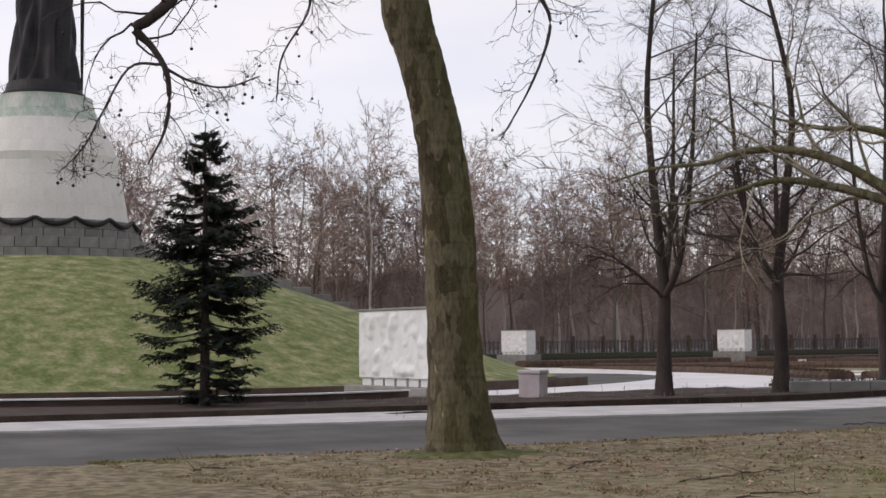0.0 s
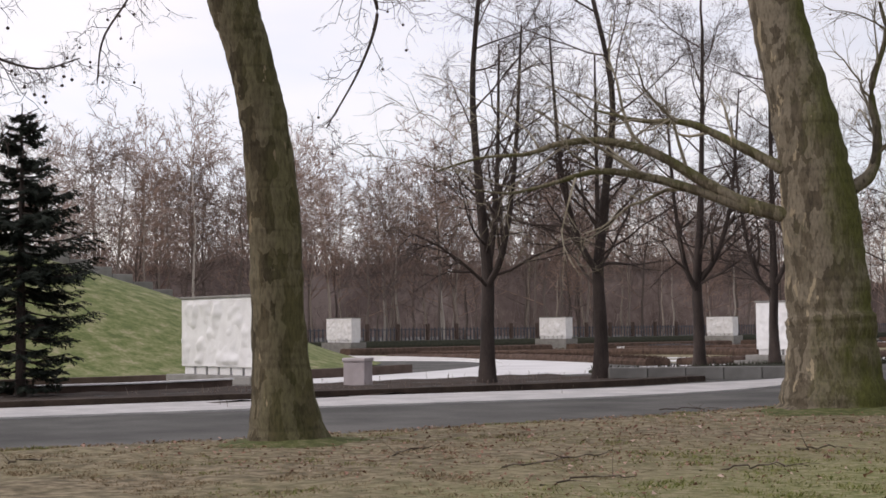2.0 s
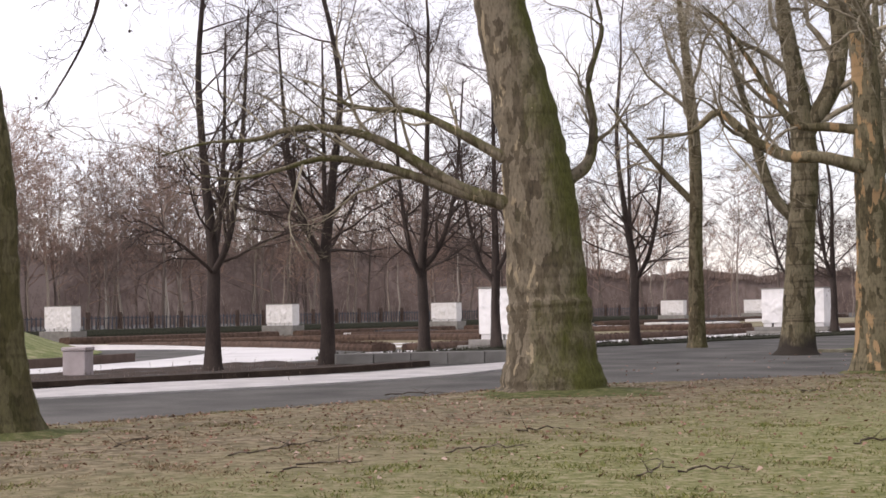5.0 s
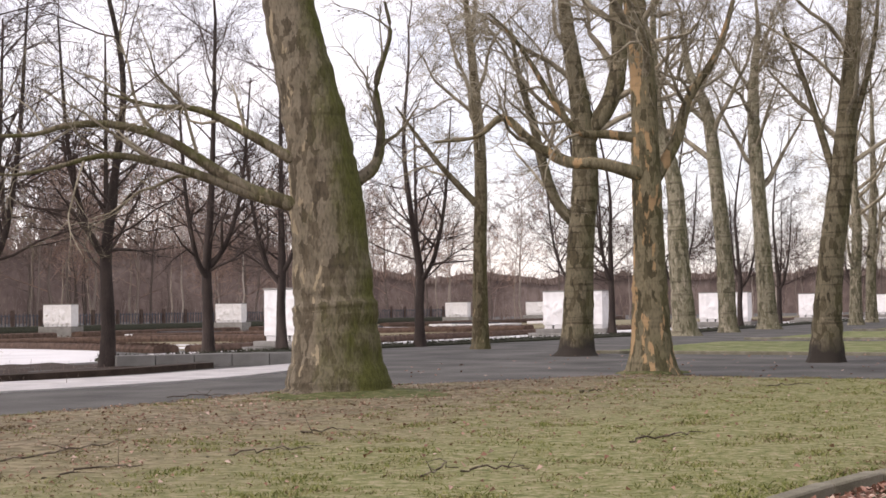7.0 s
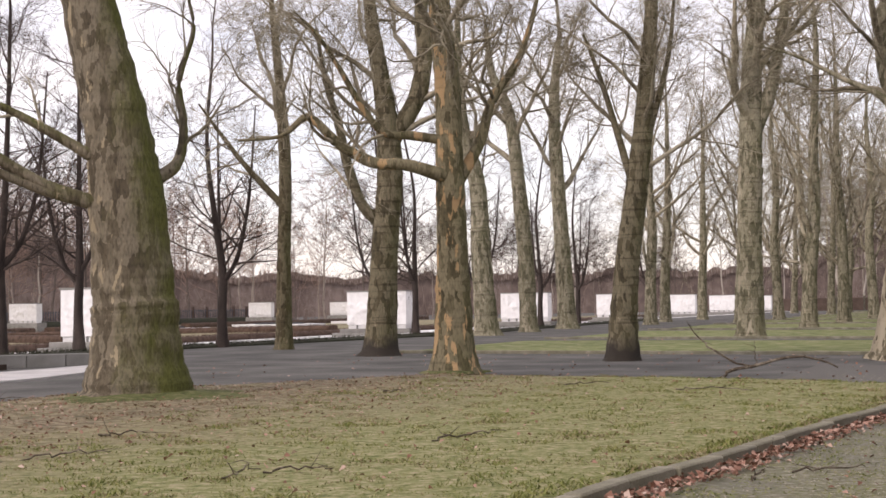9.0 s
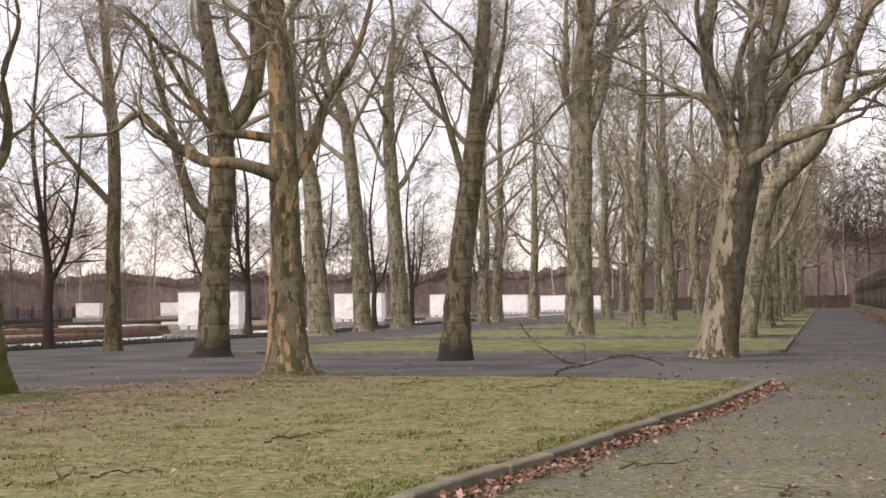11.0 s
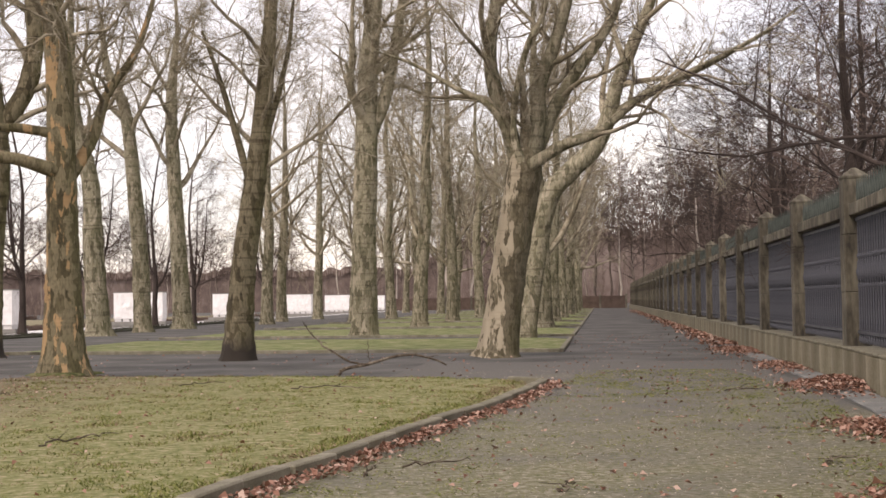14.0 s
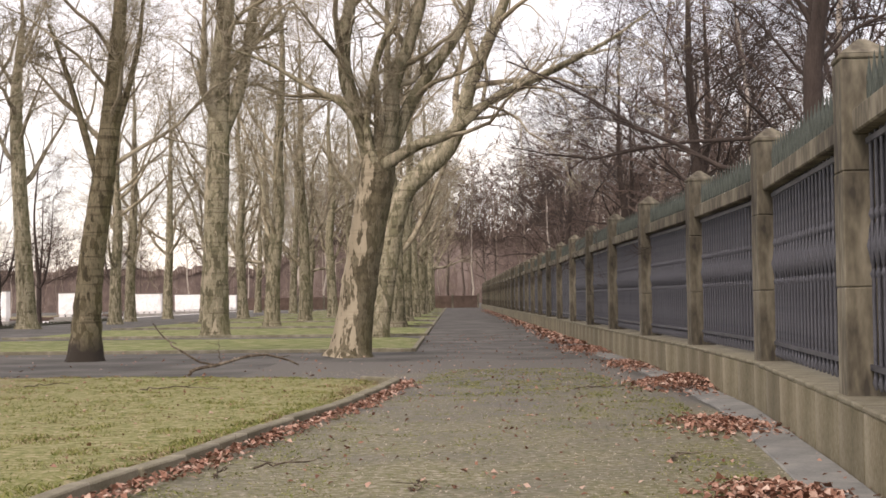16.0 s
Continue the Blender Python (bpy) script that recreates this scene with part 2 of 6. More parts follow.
    lines = ramp(ring.outputs["Fac"], [(0.36, (0.42, 0.4, 0.38)), (0.46, (1, 1, 1))])
    colour = blend("MULTIPLY", rings, colour, lines)
    info, mr, hsv = n.new("ShaderNodeObjectInfo"), n.new("ShaderNodeMapRange"), n.new("ShaderNodeHueSaturation")
    mr.inputs["To Min"].default_value, mr.inputs["To Max"].default_value = 0.87, 1.15
    l.new(info.outputs["Random"], mr.inputs["Value"])
    l.new(mr.outputs["Result"], hsv.inputs["Value"])
    l.new(colour, hsv.inputs["Color"])
    l.new(hsv.outputs["Color"], b.inputs["Base Color"])
    bp = n.new("ShaderNodeBump")
    bp.inputs["Strength"].default_value, bp.inputs["Distance"].default_value = 0.8, 0.025
    l.new(sum_of(ring.outputs["Fac"], 0.8, sum_of(sep.outputs["Red"], 0.35, grain.outputs["Fac"])), bp.inputs["Height"])
    l.new(bp.outputs["Normal"], b.inputs["Normal"])
    return m


PLANE = plane_bark("plane_bark", (0.042, 0.034, 0.02), (0.1, 0.081, 0.047), (0.17, 0.145, 0.092), (0.34, 0.27, 0.17), 0.66, 0.45)
PLANE_GREEN = plane_bark("algae_plane_bark", (0.085, 0.069, 0.047), (0.145, 0.12, 0.082), (0.235, 0.2, 0.145), (0.4, 0.33, 0.22), 0.645, 1.0, 0.09, 0.25)
PLANE_ORANGE = plane_bark("peeling_plane_bark", (0.065, 0.055, 0.031), (0.135, 0.116, 0.068), (0.22, 0.19, 0.12), (0.46, 0.31, 0.165), 0.575, 0.35)
PLANE_GREY = plane_bark("grey_plane_bark", (0.09, 0.083, 0.054), (0.185, 0.172, 0.112), (0.3, 0.275, 0.195), (0.4, 0.355, 0.265), 0.62, 0.4, 0.06, 0.6)
PLANE_PALE = plane_bark("cream_flanked_plane_bark", (0.085, 0.072, 0.046), (0.145, 0.125, 0.08), (0.21, 0.183, 0.125), (0.48, 0.42, 0.31), 0.69, 0.35, 0.26, 0.3)


def dark_foot(name, source, top):
    """The same bark, blackened by damp at the foot of the trunk."""
    m = source.copy()
    m.name = name
    n, l = m.node_tree.nodes, m.node_tree.links
    b = n["Principled BSDF"]
    base = b.inputs["Base Color"].links[0].from_socket
    c, sep, nz2, ad, rp, mx = (n.new(k) for k in ("ShaderNodeTexCoord", "ShaderNodeSeparateXYZ", "ShaderNodeTexNoise", "ShaderNodeMath", "ShaderNodeValToRGB", "ShaderNodeMix"))
    nz2.inputs["Scale"].default_value = 2.5
    l.new(c.outputs["Object"], sep.inputs[0])
    l.new(c.outputs["Object"], nz2.inputs["Vector"])
    ad.operation = "MULTIPLY_ADD"
    l.new(nz2.outputs["Fac"], ad.inputs[0])
    ad.inputs[1].default_value = 0.7
    l.new(sep.outputs["Z"], ad.inputs[2])
    rp.color_ramp.elements[0].position, rp.color_ramp.elements[1].position = top - 0.15, top + 0.3
    l.new(ad.outputs[0], rp.inputs["Fac"])
    mx.data_type = "RGBA"
    l.new(rp.outputs["Color"], mx.inputs["Factor"])
    mx.inputs["A"].default_value = (0.05, 0.042, 0.034, 1)
    l.new(base, mx.inputs["B"])
    l.new(mx.outputs["Result"], b.inputs["Base Color"])
    return m


PLANE_WET = dark_foot("damp_footed_plane_bark", plane_bark("ringed_plane_bark", (0.05, 0.042, 0.026), (0.11, 0.093, 0.056), (0.19, 0.165, 0.108), (0.3, 0.25, 0.17), 0.67, 0.4, 0.05, 0.75), 0.8)
TWIG = material("pale_branch_bark", [(0.38, (0.13, 0.11, 0.075)), (0.48, (0.25, 0.215, 0.15)), (0.57, (0.42, 0.375, 0.28))], 1.6, 0.9, 0.3, 20, tint=0.15)
DEADWOOD = material("dead_branch", [(0.36, (0.04, 0.03, 0.022)), (0.5, (0.1, 0.078, 0.055)), (0.62, (0.26, 0.22, 0.17))], 5.0, 0.9, 0.5, 30)
LINDEN_TWIG = material("linden_twigs", [(0.36, (0.04, 0.03, 0.026)), (0.62, (0.105, 0.08, 0.068))], 2.0, 0.95, 0.3, 20)
DARKBARK = material("dark_bark", [(0.3, (0.026, 0.02, 0.018)), (0.7, (0.085, 0.066, 0.057))], 3.0, 0.95, 0.5, 30, stretch=(1, 1, 0.3))
PARKWOOD = material("park_twigs", [(0.38, (0.075, 0.057, 0.049)), (0.5, (0.135, 0.1, 0.086)), (0.64, (0.22, 0.17, 0.145))], 0.12, 1, 0, 2)
WOODS = material("far_woods", [(0.38, (0.16, 0.13, 0.115)), (0.48, (0.27, 0.207, 0.178)), (0.56, (0.38, 0.26, 0.203)), (0.66, (0.46, 0.37, 0.315))], 0.09, 1, 0, 1)
NEEDLES = material("spruce_needles", [(0.36, (0.01, 0.016, 0.011)), (0.62, (0.04, 0.05, 0.036))], 2, 0.9, 0.2, 40)
HEDGE = material("brown_hedge", [(0.35, (0.05, 0.032, 0.024)), (0.65, (0.15, 0.10, 0.075))], 3, 1, 0.8, 20)
LEAF = material("dead_leaf", [(0.3, (0.13, 0.05, 0.03)), (0.5, (0.22, 0.10, 0.065)), (0.7, (0.36, 0.2, 0.14))], 9, 0.8, 0.1, 40)
STAINED = material("verdigris_stained_stone", [(0.36, (0.36, 0.45, 0.38)), (0.6, (0.66, 0.66, 0.6))], 1.2, 0.7, 0.2, 8, stretch=(1, 1, 0.25))


def island_material(name, stops, rough=0.9):
    """A colour picked piece by piece."""
    m = bpy.data.materials.new(name)
    m.use_nodes = True
    n, l = m.node_tree.nodes, m.node_tree.links
    g, r = n.new("ShaderNodeNewGeometry"), n.new("ShaderNodeValToRGB")
    for i, (pos, col) in enumerate(stops):
        e = r.color_ramp.elements[i] if i < 2 else r.color_ramp.elements.new(pos)
        e.position, e.color = pos, (*col, 1)
    b = n["Principled BSDF"]
    b.inputs["Roughness"].default_value, b.inputs["Specular IOR Level"].default_value = rough, 0.2
    l.new(g.outputs["Random Per Island"], r.inputs["Fac"])
    l.new(r.outputs["Color"], b.inputs["Base Color"])
    return m


BLADES = island_material("green_blades", [(0.0, (0.12, 0.145, 0.042)), (0.4, (0.17, 0.195, 0.06)), (0.8, (0.24, 0.25, 0.08)), (1.0, (0.34, 0.31, 0.14))])
STRAW = island_material("straw_blades", [(0.0, (0.12, 0.09, 0.05)), (0.4, (0.22, 0.165, 0.095)), (0.8, (0.32, 0.24, 0.145)), (1.0, (0.46, 0.37, 0.26))])
COPSE = island_material("woodland_twigs", [(0.0, (0.11, 0.08, 0.068)), (0.5, (0.21, 0.158, 0.133)), (0.8, (0.31, 0.245, 0.21)), (1.0, (0.4, 0.34, 0.3))])
POLES = island_material("woodland_trunks", [(0.0, (0.12, 0.096, 0.082)), (0.45, (0.25, 0.205, 0.175)), (0.75, (0.42, 0.36, 0.3)), (1.0, (0.55, 0.5, 0.44))])
GRIT = island_material("grit", [(0.0, (0.1, 0.085, 0.06)), (0.5, (0.3, 0.26, 0.2)), (1.0, (0.6, 0.54, 0.45))])
LITTER = island_material("leaf_litter", [(0.0, (0.14, 0.07, 0.048)), (0.4, (0.28, 0.145, 0.10)), (0.75, (0.42, 0.25, 0.19)), (1.0, (0.58, 0.44, 0.36))], 0.7)
HAZE = material("distant_woods", [(0.38, (0.12, 0.09, 0.08)), (0.5, (0.18, 0.137, 0.12)), (0.6, (0.26, 0.207, 0.185))], 0.09, 1, 0, 0.7, stretch=(1, 1, 0.6))


# ---- building helpers ----
def mesh_np(name, v, f, mat, parent=None, label="", smooth=True):
    """One mesh from arrays of points and of quads or triangles."""
    v, f = np.asarray(v, dtype=np.float32), np.asarray(f, dtype=np.int32)
    me = bpy.data.meshes.new(name)
    k = f.shape[1]
    me.vertices.add(len(v)), me.loops.add(f.size), me.polygons.add(len(f))
    me.vertices.foreach_set("co", v.ravel())
    me.loops.foreach_set("vertex_index", f.ravel())
    me.polygons.foreach_set("loop_start", np.arange(0, f.size, k, dtype=np.int32))
    me.polygons.foreach_set("use_smooth", np.full(len(f), smooth, dtype=bool))
    me.update(calc_edges=True)
    me.materials.append(mat)
    ob = new(name, me)
    ob.parent = parent
    if label:
        ob["label"] = label
    return ob


def part(name, bm, mat, parent=None, label="", smooth=False):
    """Links a bmesh as one mesh object under a thing or a part."""
    me = bpy.data.meshes.new(name)
    bm.to_mesh(me)
    bm.free()
    me.materials.append(mat)
    if smooth:
        me.polygons.foreach_set("use_smooth", [True] * len(me.polygons))
    ob = new(name, me)
    ob.parent = parent
    if label:
        ob["label"] = label
    return ob


def again(ob, x, y, z, rz=0, parent=None, scale=(1, 1, 1)):
    """Another object on the same mesh, as a piece of the same parent."""
    o = new(ob.name.split(".")[0], ob.data)
    o.parent = parent or ob.parent
    o.location, o.rotation_euler, o.scale = (x, y, z), (0, 0, rz), scale
    return o


def block(x0, x1, y0, y1, z0, z1, bevel=0.02, taper=0.0, bm=None):
    """A bevelled block; taper draws its top in on all sides."""
    own = bm is None
    b = bmesh.new()
    bmesh.ops.create_cube(b, size=1)
    for q in b.verts:
        top = taper if q.co.z > 0 else 0
        q.co = Vector(((x0 + x1) / 2 + q.co.x * (x1 - x0 - 2 * top), (y0 + y1) / 2 + q.co.y * (y1 - y0 - 2 * top), z0 if q.co.z < 0 else z1))
    if bevel:
        bmesh.ops.bevel(b, geom=b.edges[:], offset=bevel, segments=1, affect="EDGES")
    if own:
        return b
    me = bpy.data.meshes.new("tmp")
    b.to_mesh(me)
    b.free()
    bm.from_mesh(me)
    bpy.data.meshes.remove(me)
    return bm


def sheet(name, x0, x1, y0, y1, nx, ny, height, mat, **tags):
    """A grid over a rectangle, lifted by height(x, y)."""
    xs, ys = np.meshgrid(np.linspace(x0, x1, nx + 1), np.linspace(y0, y1, ny + 1))
    v = np.stack([xs.ravel(), ys.ravel(), height(xs.ravel(), ys.ravel())], 1)
    i = (np.arange(ny)[:, None] * (nx + 1) + np.arange(nx)[None, :]).ravel()
    return tagged(mesh_np(name, v, np.stack([i, i + 1, i + nx + 2, i + nx + 1], 1), mat), **tags)


def step(a, b, x):
    u = np.clip((x - a) / (b - a), 0, 1)
    return u * u * (3 - 2 * u)


def ground_z(x, y):
    return -0.5 * step(-31, -40, x) - 0.7 * step(-48, -112, x)


def inside(poly, x, y):
    """How far points lie inside a polygon (negative outside)."""
    sign, best = np.zeros(len(x), dtype=bool), np.full(len(x), 1e9)
    for (ax, ay), (bx, by) in zip(poly, poly[1:] + poly[:1]):
        t = np.clip(((x - ax) * (bx - ax) + (y - ay) * (by - ay)) / ((bx - ax) ** 2 + (by - ay) ** 2), 0, 1)
        best = np.minimum(best, np.hypot(x - ax - t * (bx - ax), y - ay - t * (by - ay)))
        cross = ((ay > y) != (by > y)) & (x < (bx - ax) * (y - ay) / (by - ay + 1e-12) + ax)
        sign ^= cross
    return np.where(sign, best, -best)


class Wood:
    """Gathers tapered tubes into one mesh."""

    def __init__(self):
        self.v, self.f, self.n, self.tips = [], [], 0, []

    def tube(self, pts, radii, sides):
        p = np.asarray(pts, dtype=float)
        r = np.asarray(radii, dtype=float)
        d = np.gradient(p, axis=0)
        d /= np.linalg.norm(d, axis=1)[:, None] + 1e-9
        ref = np.array([0.31, 0.95, 0.05]) if abs(d[0, 2]) > 0.7 else np.array([0, 0, 1.0])
        a = np.cross(d, ref)
        a /= np.linalg.norm(a, axis=1)[:, None] + 1e-9
        b = np.cross(d, a)
        ang = np.arange(sides) * 2 * math.pi / sides
        ring = a[:, None, :] * np.cos(ang)[None, :, None] + b[:, None, :] * np.sin(ang)[None, :, None]
        self.v.append((p[:, None, :] + ring * r[:, None, None]).reshape(-1, 3))
        m = len(p)
        i = (np.arange(m - 1)[:, None] * sides + np.arange(sides)[None, :]).ravel()
        j = (np.arange(m - 1)[:, None] * sides + (np.arange(sides)[None, :] + 1) % sides).ravel()
        self.f.append(np.stack([i, j, j + sides, i + sides], 1) + self.n)
        self.n += m * sides

    def fuzz(self, rng, rounds, width, sag=0.0):
        """Fine twigs, each one flat sliver, on the last branches. rounds: (number on each, length, fanning)."""
        if len(self.tips) == 0:
            return
        p = np.array(self.tips)
        for count, length, fan in rounds:
            b, n = p.shape[0], p.shape[1] - 1
            u = rng.uniform(0.1, 1.0, (b, count)) * n
            i = np.minimum(u.astype(int), n - 1)
            t = (u - i)[..., None]
            rows = np.arange(b)[:, None]
            q0, q1 = p[rows, i], p[rows, i + 1]
            at = (q0 * (1 - t) + q1 * t).reshape(-1, 3)
            d = (q1 - q0).reshape(-1, 3)
            d /= np.linalg.norm(d, axis=1)[:, None] + 1e-9
            d = d + rng.normal(0, fan, d.shape) + np.array([0, 0, sag])
            d /= np.linalg.norm(d, axis=1)[:, None] + 1e-9
            ln = (length * rng.uniform(0.4, 1.2, len(at)))[:, None]
            tip = at + d * ln
            s = np.cross(d, rng.normal(0, 1, d.shape))
            s *= width / 2 / (np.linalg.norm(s, axis=1)[:, None] + 1e-9)
            k = len(at)
            self.v.append(np.stack([at - s, at + s, tip + s * 0.45, tip - s * 0.45], 1).reshape(-1, 3))
            self.f.append(np.arange(4 * k).reshape(k, 4) + self.n)
            self.n += 4 * k
            p = np.stack([at, at + d * ln * 0.5 + rng.normal(0, 0.01, d.shape), tip], 1)

    def arrays(self):
        return np.concatenate(self.v), np.concatenate(self.f)


def smooth_path(pts, n):
    """Points along a Catmull-Rom curve through pts (rows of any width)."""
    p = np.asarray(pts, dtype=float)
    q = np.vstack([2 * p[0] - p[1], p, 2 * p[-1] - p[-2]])
    out = []
    for u in np.linspace(0, len(p) - 1 - 1e-6, n):
        i, t = int(u), u - int(u)
        a, b, c, d = q[i], q[i + 1], q[i + 2], q[i + 3]
        out.append(0.5 * (2 * b + (c - a) * t + (2 * a - 5 * b + 4 * c - d) * t * t + (3 * b - a - 3 * c + d) * t ** 3))
    return np.array(out)


def turned(rng, d, angle):
    """A direction at that angle from d, turned at random about it."""
    a = np.cross(d, [0.3, 0.2, 0.93])
    a /= np.linalg.norm(a) + 1e-9
    b, w = np.cross(d, a), rng.uniform(0, 2 * math.pi)
    return d * math.cos(angle) + (a * math.cos(w) + b * math.sin(w)) * math.sin(angle)


def grow(wood, rng, p, d, length, r, level, P):
    """A branch and, level by level, its side branches."""
    n = P["segs"][level]
    pts, rad = [np.array(p, dtype=float)], [r]
    d = np.array(d, dtype=float)
    for i in range(n):
        d = d + rng.normal(0, P["wander"][level], 3) + np.array([0, 0, P["rise"][level]])
        d /= np.linalg.norm(d)
        pts.append(pts[-1] + d * length / n)
        rad.append(r * (1 - 0.78 * (i + 1) / n))
    wood.tube(pts, rad, P["sides"][level])
    if level + 1 < P["levels"]:
        branch_out(wood, rng, pts, rad, length, level, P)
    else:
        wood.tips.append(np.array(pts))


def branch_out(wood, rng, pts, rad, length, level, P, low=0.22):
    pts, n = np.asarray(pts), len(pts) - 1
    count = P["kids"][level]
    for k in range(count):
        u = low + (1 - low) * (k + rng.uniform(0, 1)) / count
        i = min(int(u * n), n - 1)
        t = u * n - i
        q = pts[i] * (1 - t) + pts[i + 1] * t
        dd = pts[i + 1] - pts[i]
        dd /= np.linalg.norm(dd) + 1e-9
        rr = (rad[i] * (1 - t) + rad[i + 1] * t) * rng.uniform(0.5, 0.75) * P["girth"]
        ll = length * P["ratio"][level] * (1.15 - P["taper"] * u) * rng.uniform(0.7, 1.25)
        grow(wood, rng, q, turned(rng, dd, rng.uniform(*P["angle"])), ll, max(rr, P["thin"]), level + 1, P)


def style(levels, kids, ratio, wander, rise, angle=(0.5, 1.05), thin=0.006, segs=(9, 7, 5, 4, 3), sides=(8, 6, 4, 3, 3), girth=1.0, taper=0.6):
    return dict(girth=girth, taper=taper, levels=levels, kids=kids, ratio=ratio, wander=wander, rise=rise, angle=angle, thin=thin, segs=segs, sides=sides)


PLANE_NEAR = style(3, (8, 7), (0.5, 0.5), (0.17, 0.22, 0.24), (0.05, 0.03, 0.0), thin=0.009, segs=(8, 6, 4), sides=(6, 4, 3), girth=0.72)
PLANE_FAR = style(3, (6, 5), (0.5, 0.5), (0.16, 0.2, 0.24), (0.09, 0.06, 0.03), thin=0.012, segs=(6, 4, 3), sides=(4, 3, 3), girth=0.8)
LINDEN = style(3, (9, 4), (0.4, 0.5), (0.09, 0.16, 0.2), (0.03, 0.0, 0.02), angle=(0.5, 1.0), thin=0.009, segs=(7, 5, 3), sides=(6, 4, 3))


def trunk_mesh(rng, axis, girth=1.0, rings=110, sides=14, flare=0.5):
    """A knobbly trunk with a flared foot. axis: rows of x, y, z, radius."""
    a = smooth_path(axis, rings)
    w = Wood()
    z = a[:, 2] - a[0, 2]
    r = a[:, 3] * girth * (1 + flare * np.exp(-np.maximum(z, 0) / 0.28)) * (1 + rng.normal(0, 0.015, rings))
    w.tube(a[:, :3], r, sides)
    v, f = w.arrays()
    ph = rng.uniform(0, 6.28, 4)
    ang = np.tile(np.arange(sides) * 2 * math.pi / sides, rings)
    zz, c = np.repeat(z, sides), np.repeat(a[:, :3], sides, axis=0)
    lobes = 1 + 0.05 * np.sin(3 * ang + ph[0] + zz * 0.3) + 0.03 * np.sin(5 * ang + ph[1] - zz) + 0.012 * np.sin(9 * zz + 2 * ang + ph[2]) + 0.02 * np.maximum(0, np.sin(3.1 * zz + 0.6 * np.sin(ang + ph[1]) + ph[0])) ** 8
    hoops = np.array([noise.noise(Vector((q * 3.4, ph[0] * 5, 0.0))) for q in z])
    lobes += np.repeat(0.035 * np.clip(hoops * 3, -0.6, 1.0), sides) * (0.6 + 0.4 * np.sin(2 * ang + ph[2] + 1.7 * zz))
    lobes += 0.13 * np.exp(-zz / 0.2) * np.sin(5 * ang + ph[3])
    return c + (v - c) * lobes[:, None], f


def tree(name, label, axis, limbs, P, seed, bark, twig, at=(0, 0, 0), auto=6, auto_from=0.45, auto_len=6.0, group="", spread=(0.5, 1.0), twigs=((5, 0.5, 0.45), (2, 0.3, 0.6)), fine=0.009, sag=0.0, flare=0.3, balls=0, limb_bark=None, auto_girth=1.0, limb_girth=1.0):
    """A bare tree: trunk and crown. axis: rows of x, y, z, radius from the foot; limbs: (rows of x, y, z, radius), both about the foot."""
    rng = np.random.default_rng(seed)
    root = new(name)
    root.location = at
    tagged(root, label, "tree", group)
    v, f = trunk_mesh(rng, axis, flare=flare)
    mesh_np("trunk", v, f, bark, root)
    w = Wood()
    for limb in limbs:
        q = smooth_path(limb, 4 * len(limb))
        one = Wood()
        q[:, 3] *= limb_girth
        one.tube(q[:, :3], q[:, 3] * (1 + rng.normal(0, 0.03, len(q))), 9)
        mesh_np("limb", *one.arrays(), limb_bark or bark, root)
        branch_out(w, rng, q[:, :3], q[:, 3], float(np.linalg.norm(np.diff(q[:, :3], axis=0), axis=1).sum()), 0, P)
    a = smooth_path(axis, 30)
    for k in range(auto):
        u = auto_from + (1 - auto_from) * (k + rng.uniform(0.2, 0.9)) / auto
        i = min(int(u * 29), 28)
        d = a[i + 1, :3] - a[i, :3]
        d /= np.linalg.norm(d)
        grow(w, rng, a[i, :3], turned(rng, d, rng.uniform(*spread)), auto_len * rng.uniform(0.7, 1.2) * (1.2 - 0.5 * u), max(a[i, 3] * rng.uniform(0.35, 0.55) * auto_girth, 0.03), 0, P)
    d = a[-1, :3] - a[-2, :3]
    grow(w, rng, a[-1, :3], d / np.linalg.norm(d), auto_len, a[-1, 3], 0, P)
    w.fuzz(rng, twigs, fine, sag)
    v, f = w.arrays()
    mesh_np("crown", v, f, twig, root)
    if balls:
        tips = np.array(w.tips)[:, -1]
        seed_balls(rng, tips[rng.choice(len(tips), balls)], root)
    return root


def seed_balls(rng, at, root):
    """Round seed heads on threads below the twigs."""
    w = Wood()
    for p in at:
        q = p - np.array([0, 0, rng.uniform(0.08, 0.2)])
        w.tube([p, q], [0.002, 0.002], 3)
        w.tube([q + np.array([0, 0, z]) for z in (0.0, -0.006, -0.018, -0.03, -0.036)], [0.002, 0.013, 0.019, 0.013, 0.002], 7)
    tagged(mesh_np("seed_fruit", *w.arrays(), DARKBARK, root, "small round seed heads on threads"), kind="stuff")


# ---- ground ----
def ground_bands():
    """One sheet to the horizon, finer near the place."""
    xs = np.array([-3000, -1200, -500, -300, -220, -180, -150, -130, -120, -112, -104, -96, -88, -80, -72, -64, -56, -48, -44, -40, -38, -36, -34, -32, -31, -28, -20, -10, 0, 10, 40, 120, 400, 1200, 3000.0])
    ys = np.array([-3000, -800, -200, -60, -20, 0, 20, 40, 60, 80, 100, 130, 170, 220, 300, 500, 1200, 3000.0])
    gx, gy = np.meshgrid(xs, ys)
    v = np.stack([gx.ravel(), gy.ravel(), ground_z(gx.ravel(), gy.ravel())], 1)
    n = len(xs)
    i = (np.arange(len(ys) - 1)[:, None] * n + np.arange(n - 1)[None, :]).ravel()
    return v, np.stack([i, i + 1, i + n + 1, i + n], 1)


tagged(mesh_np("ground", *ground_bands(), ASPHALT), "dark grey asphalt ground with faint worn patches", "ground", kind="structure")

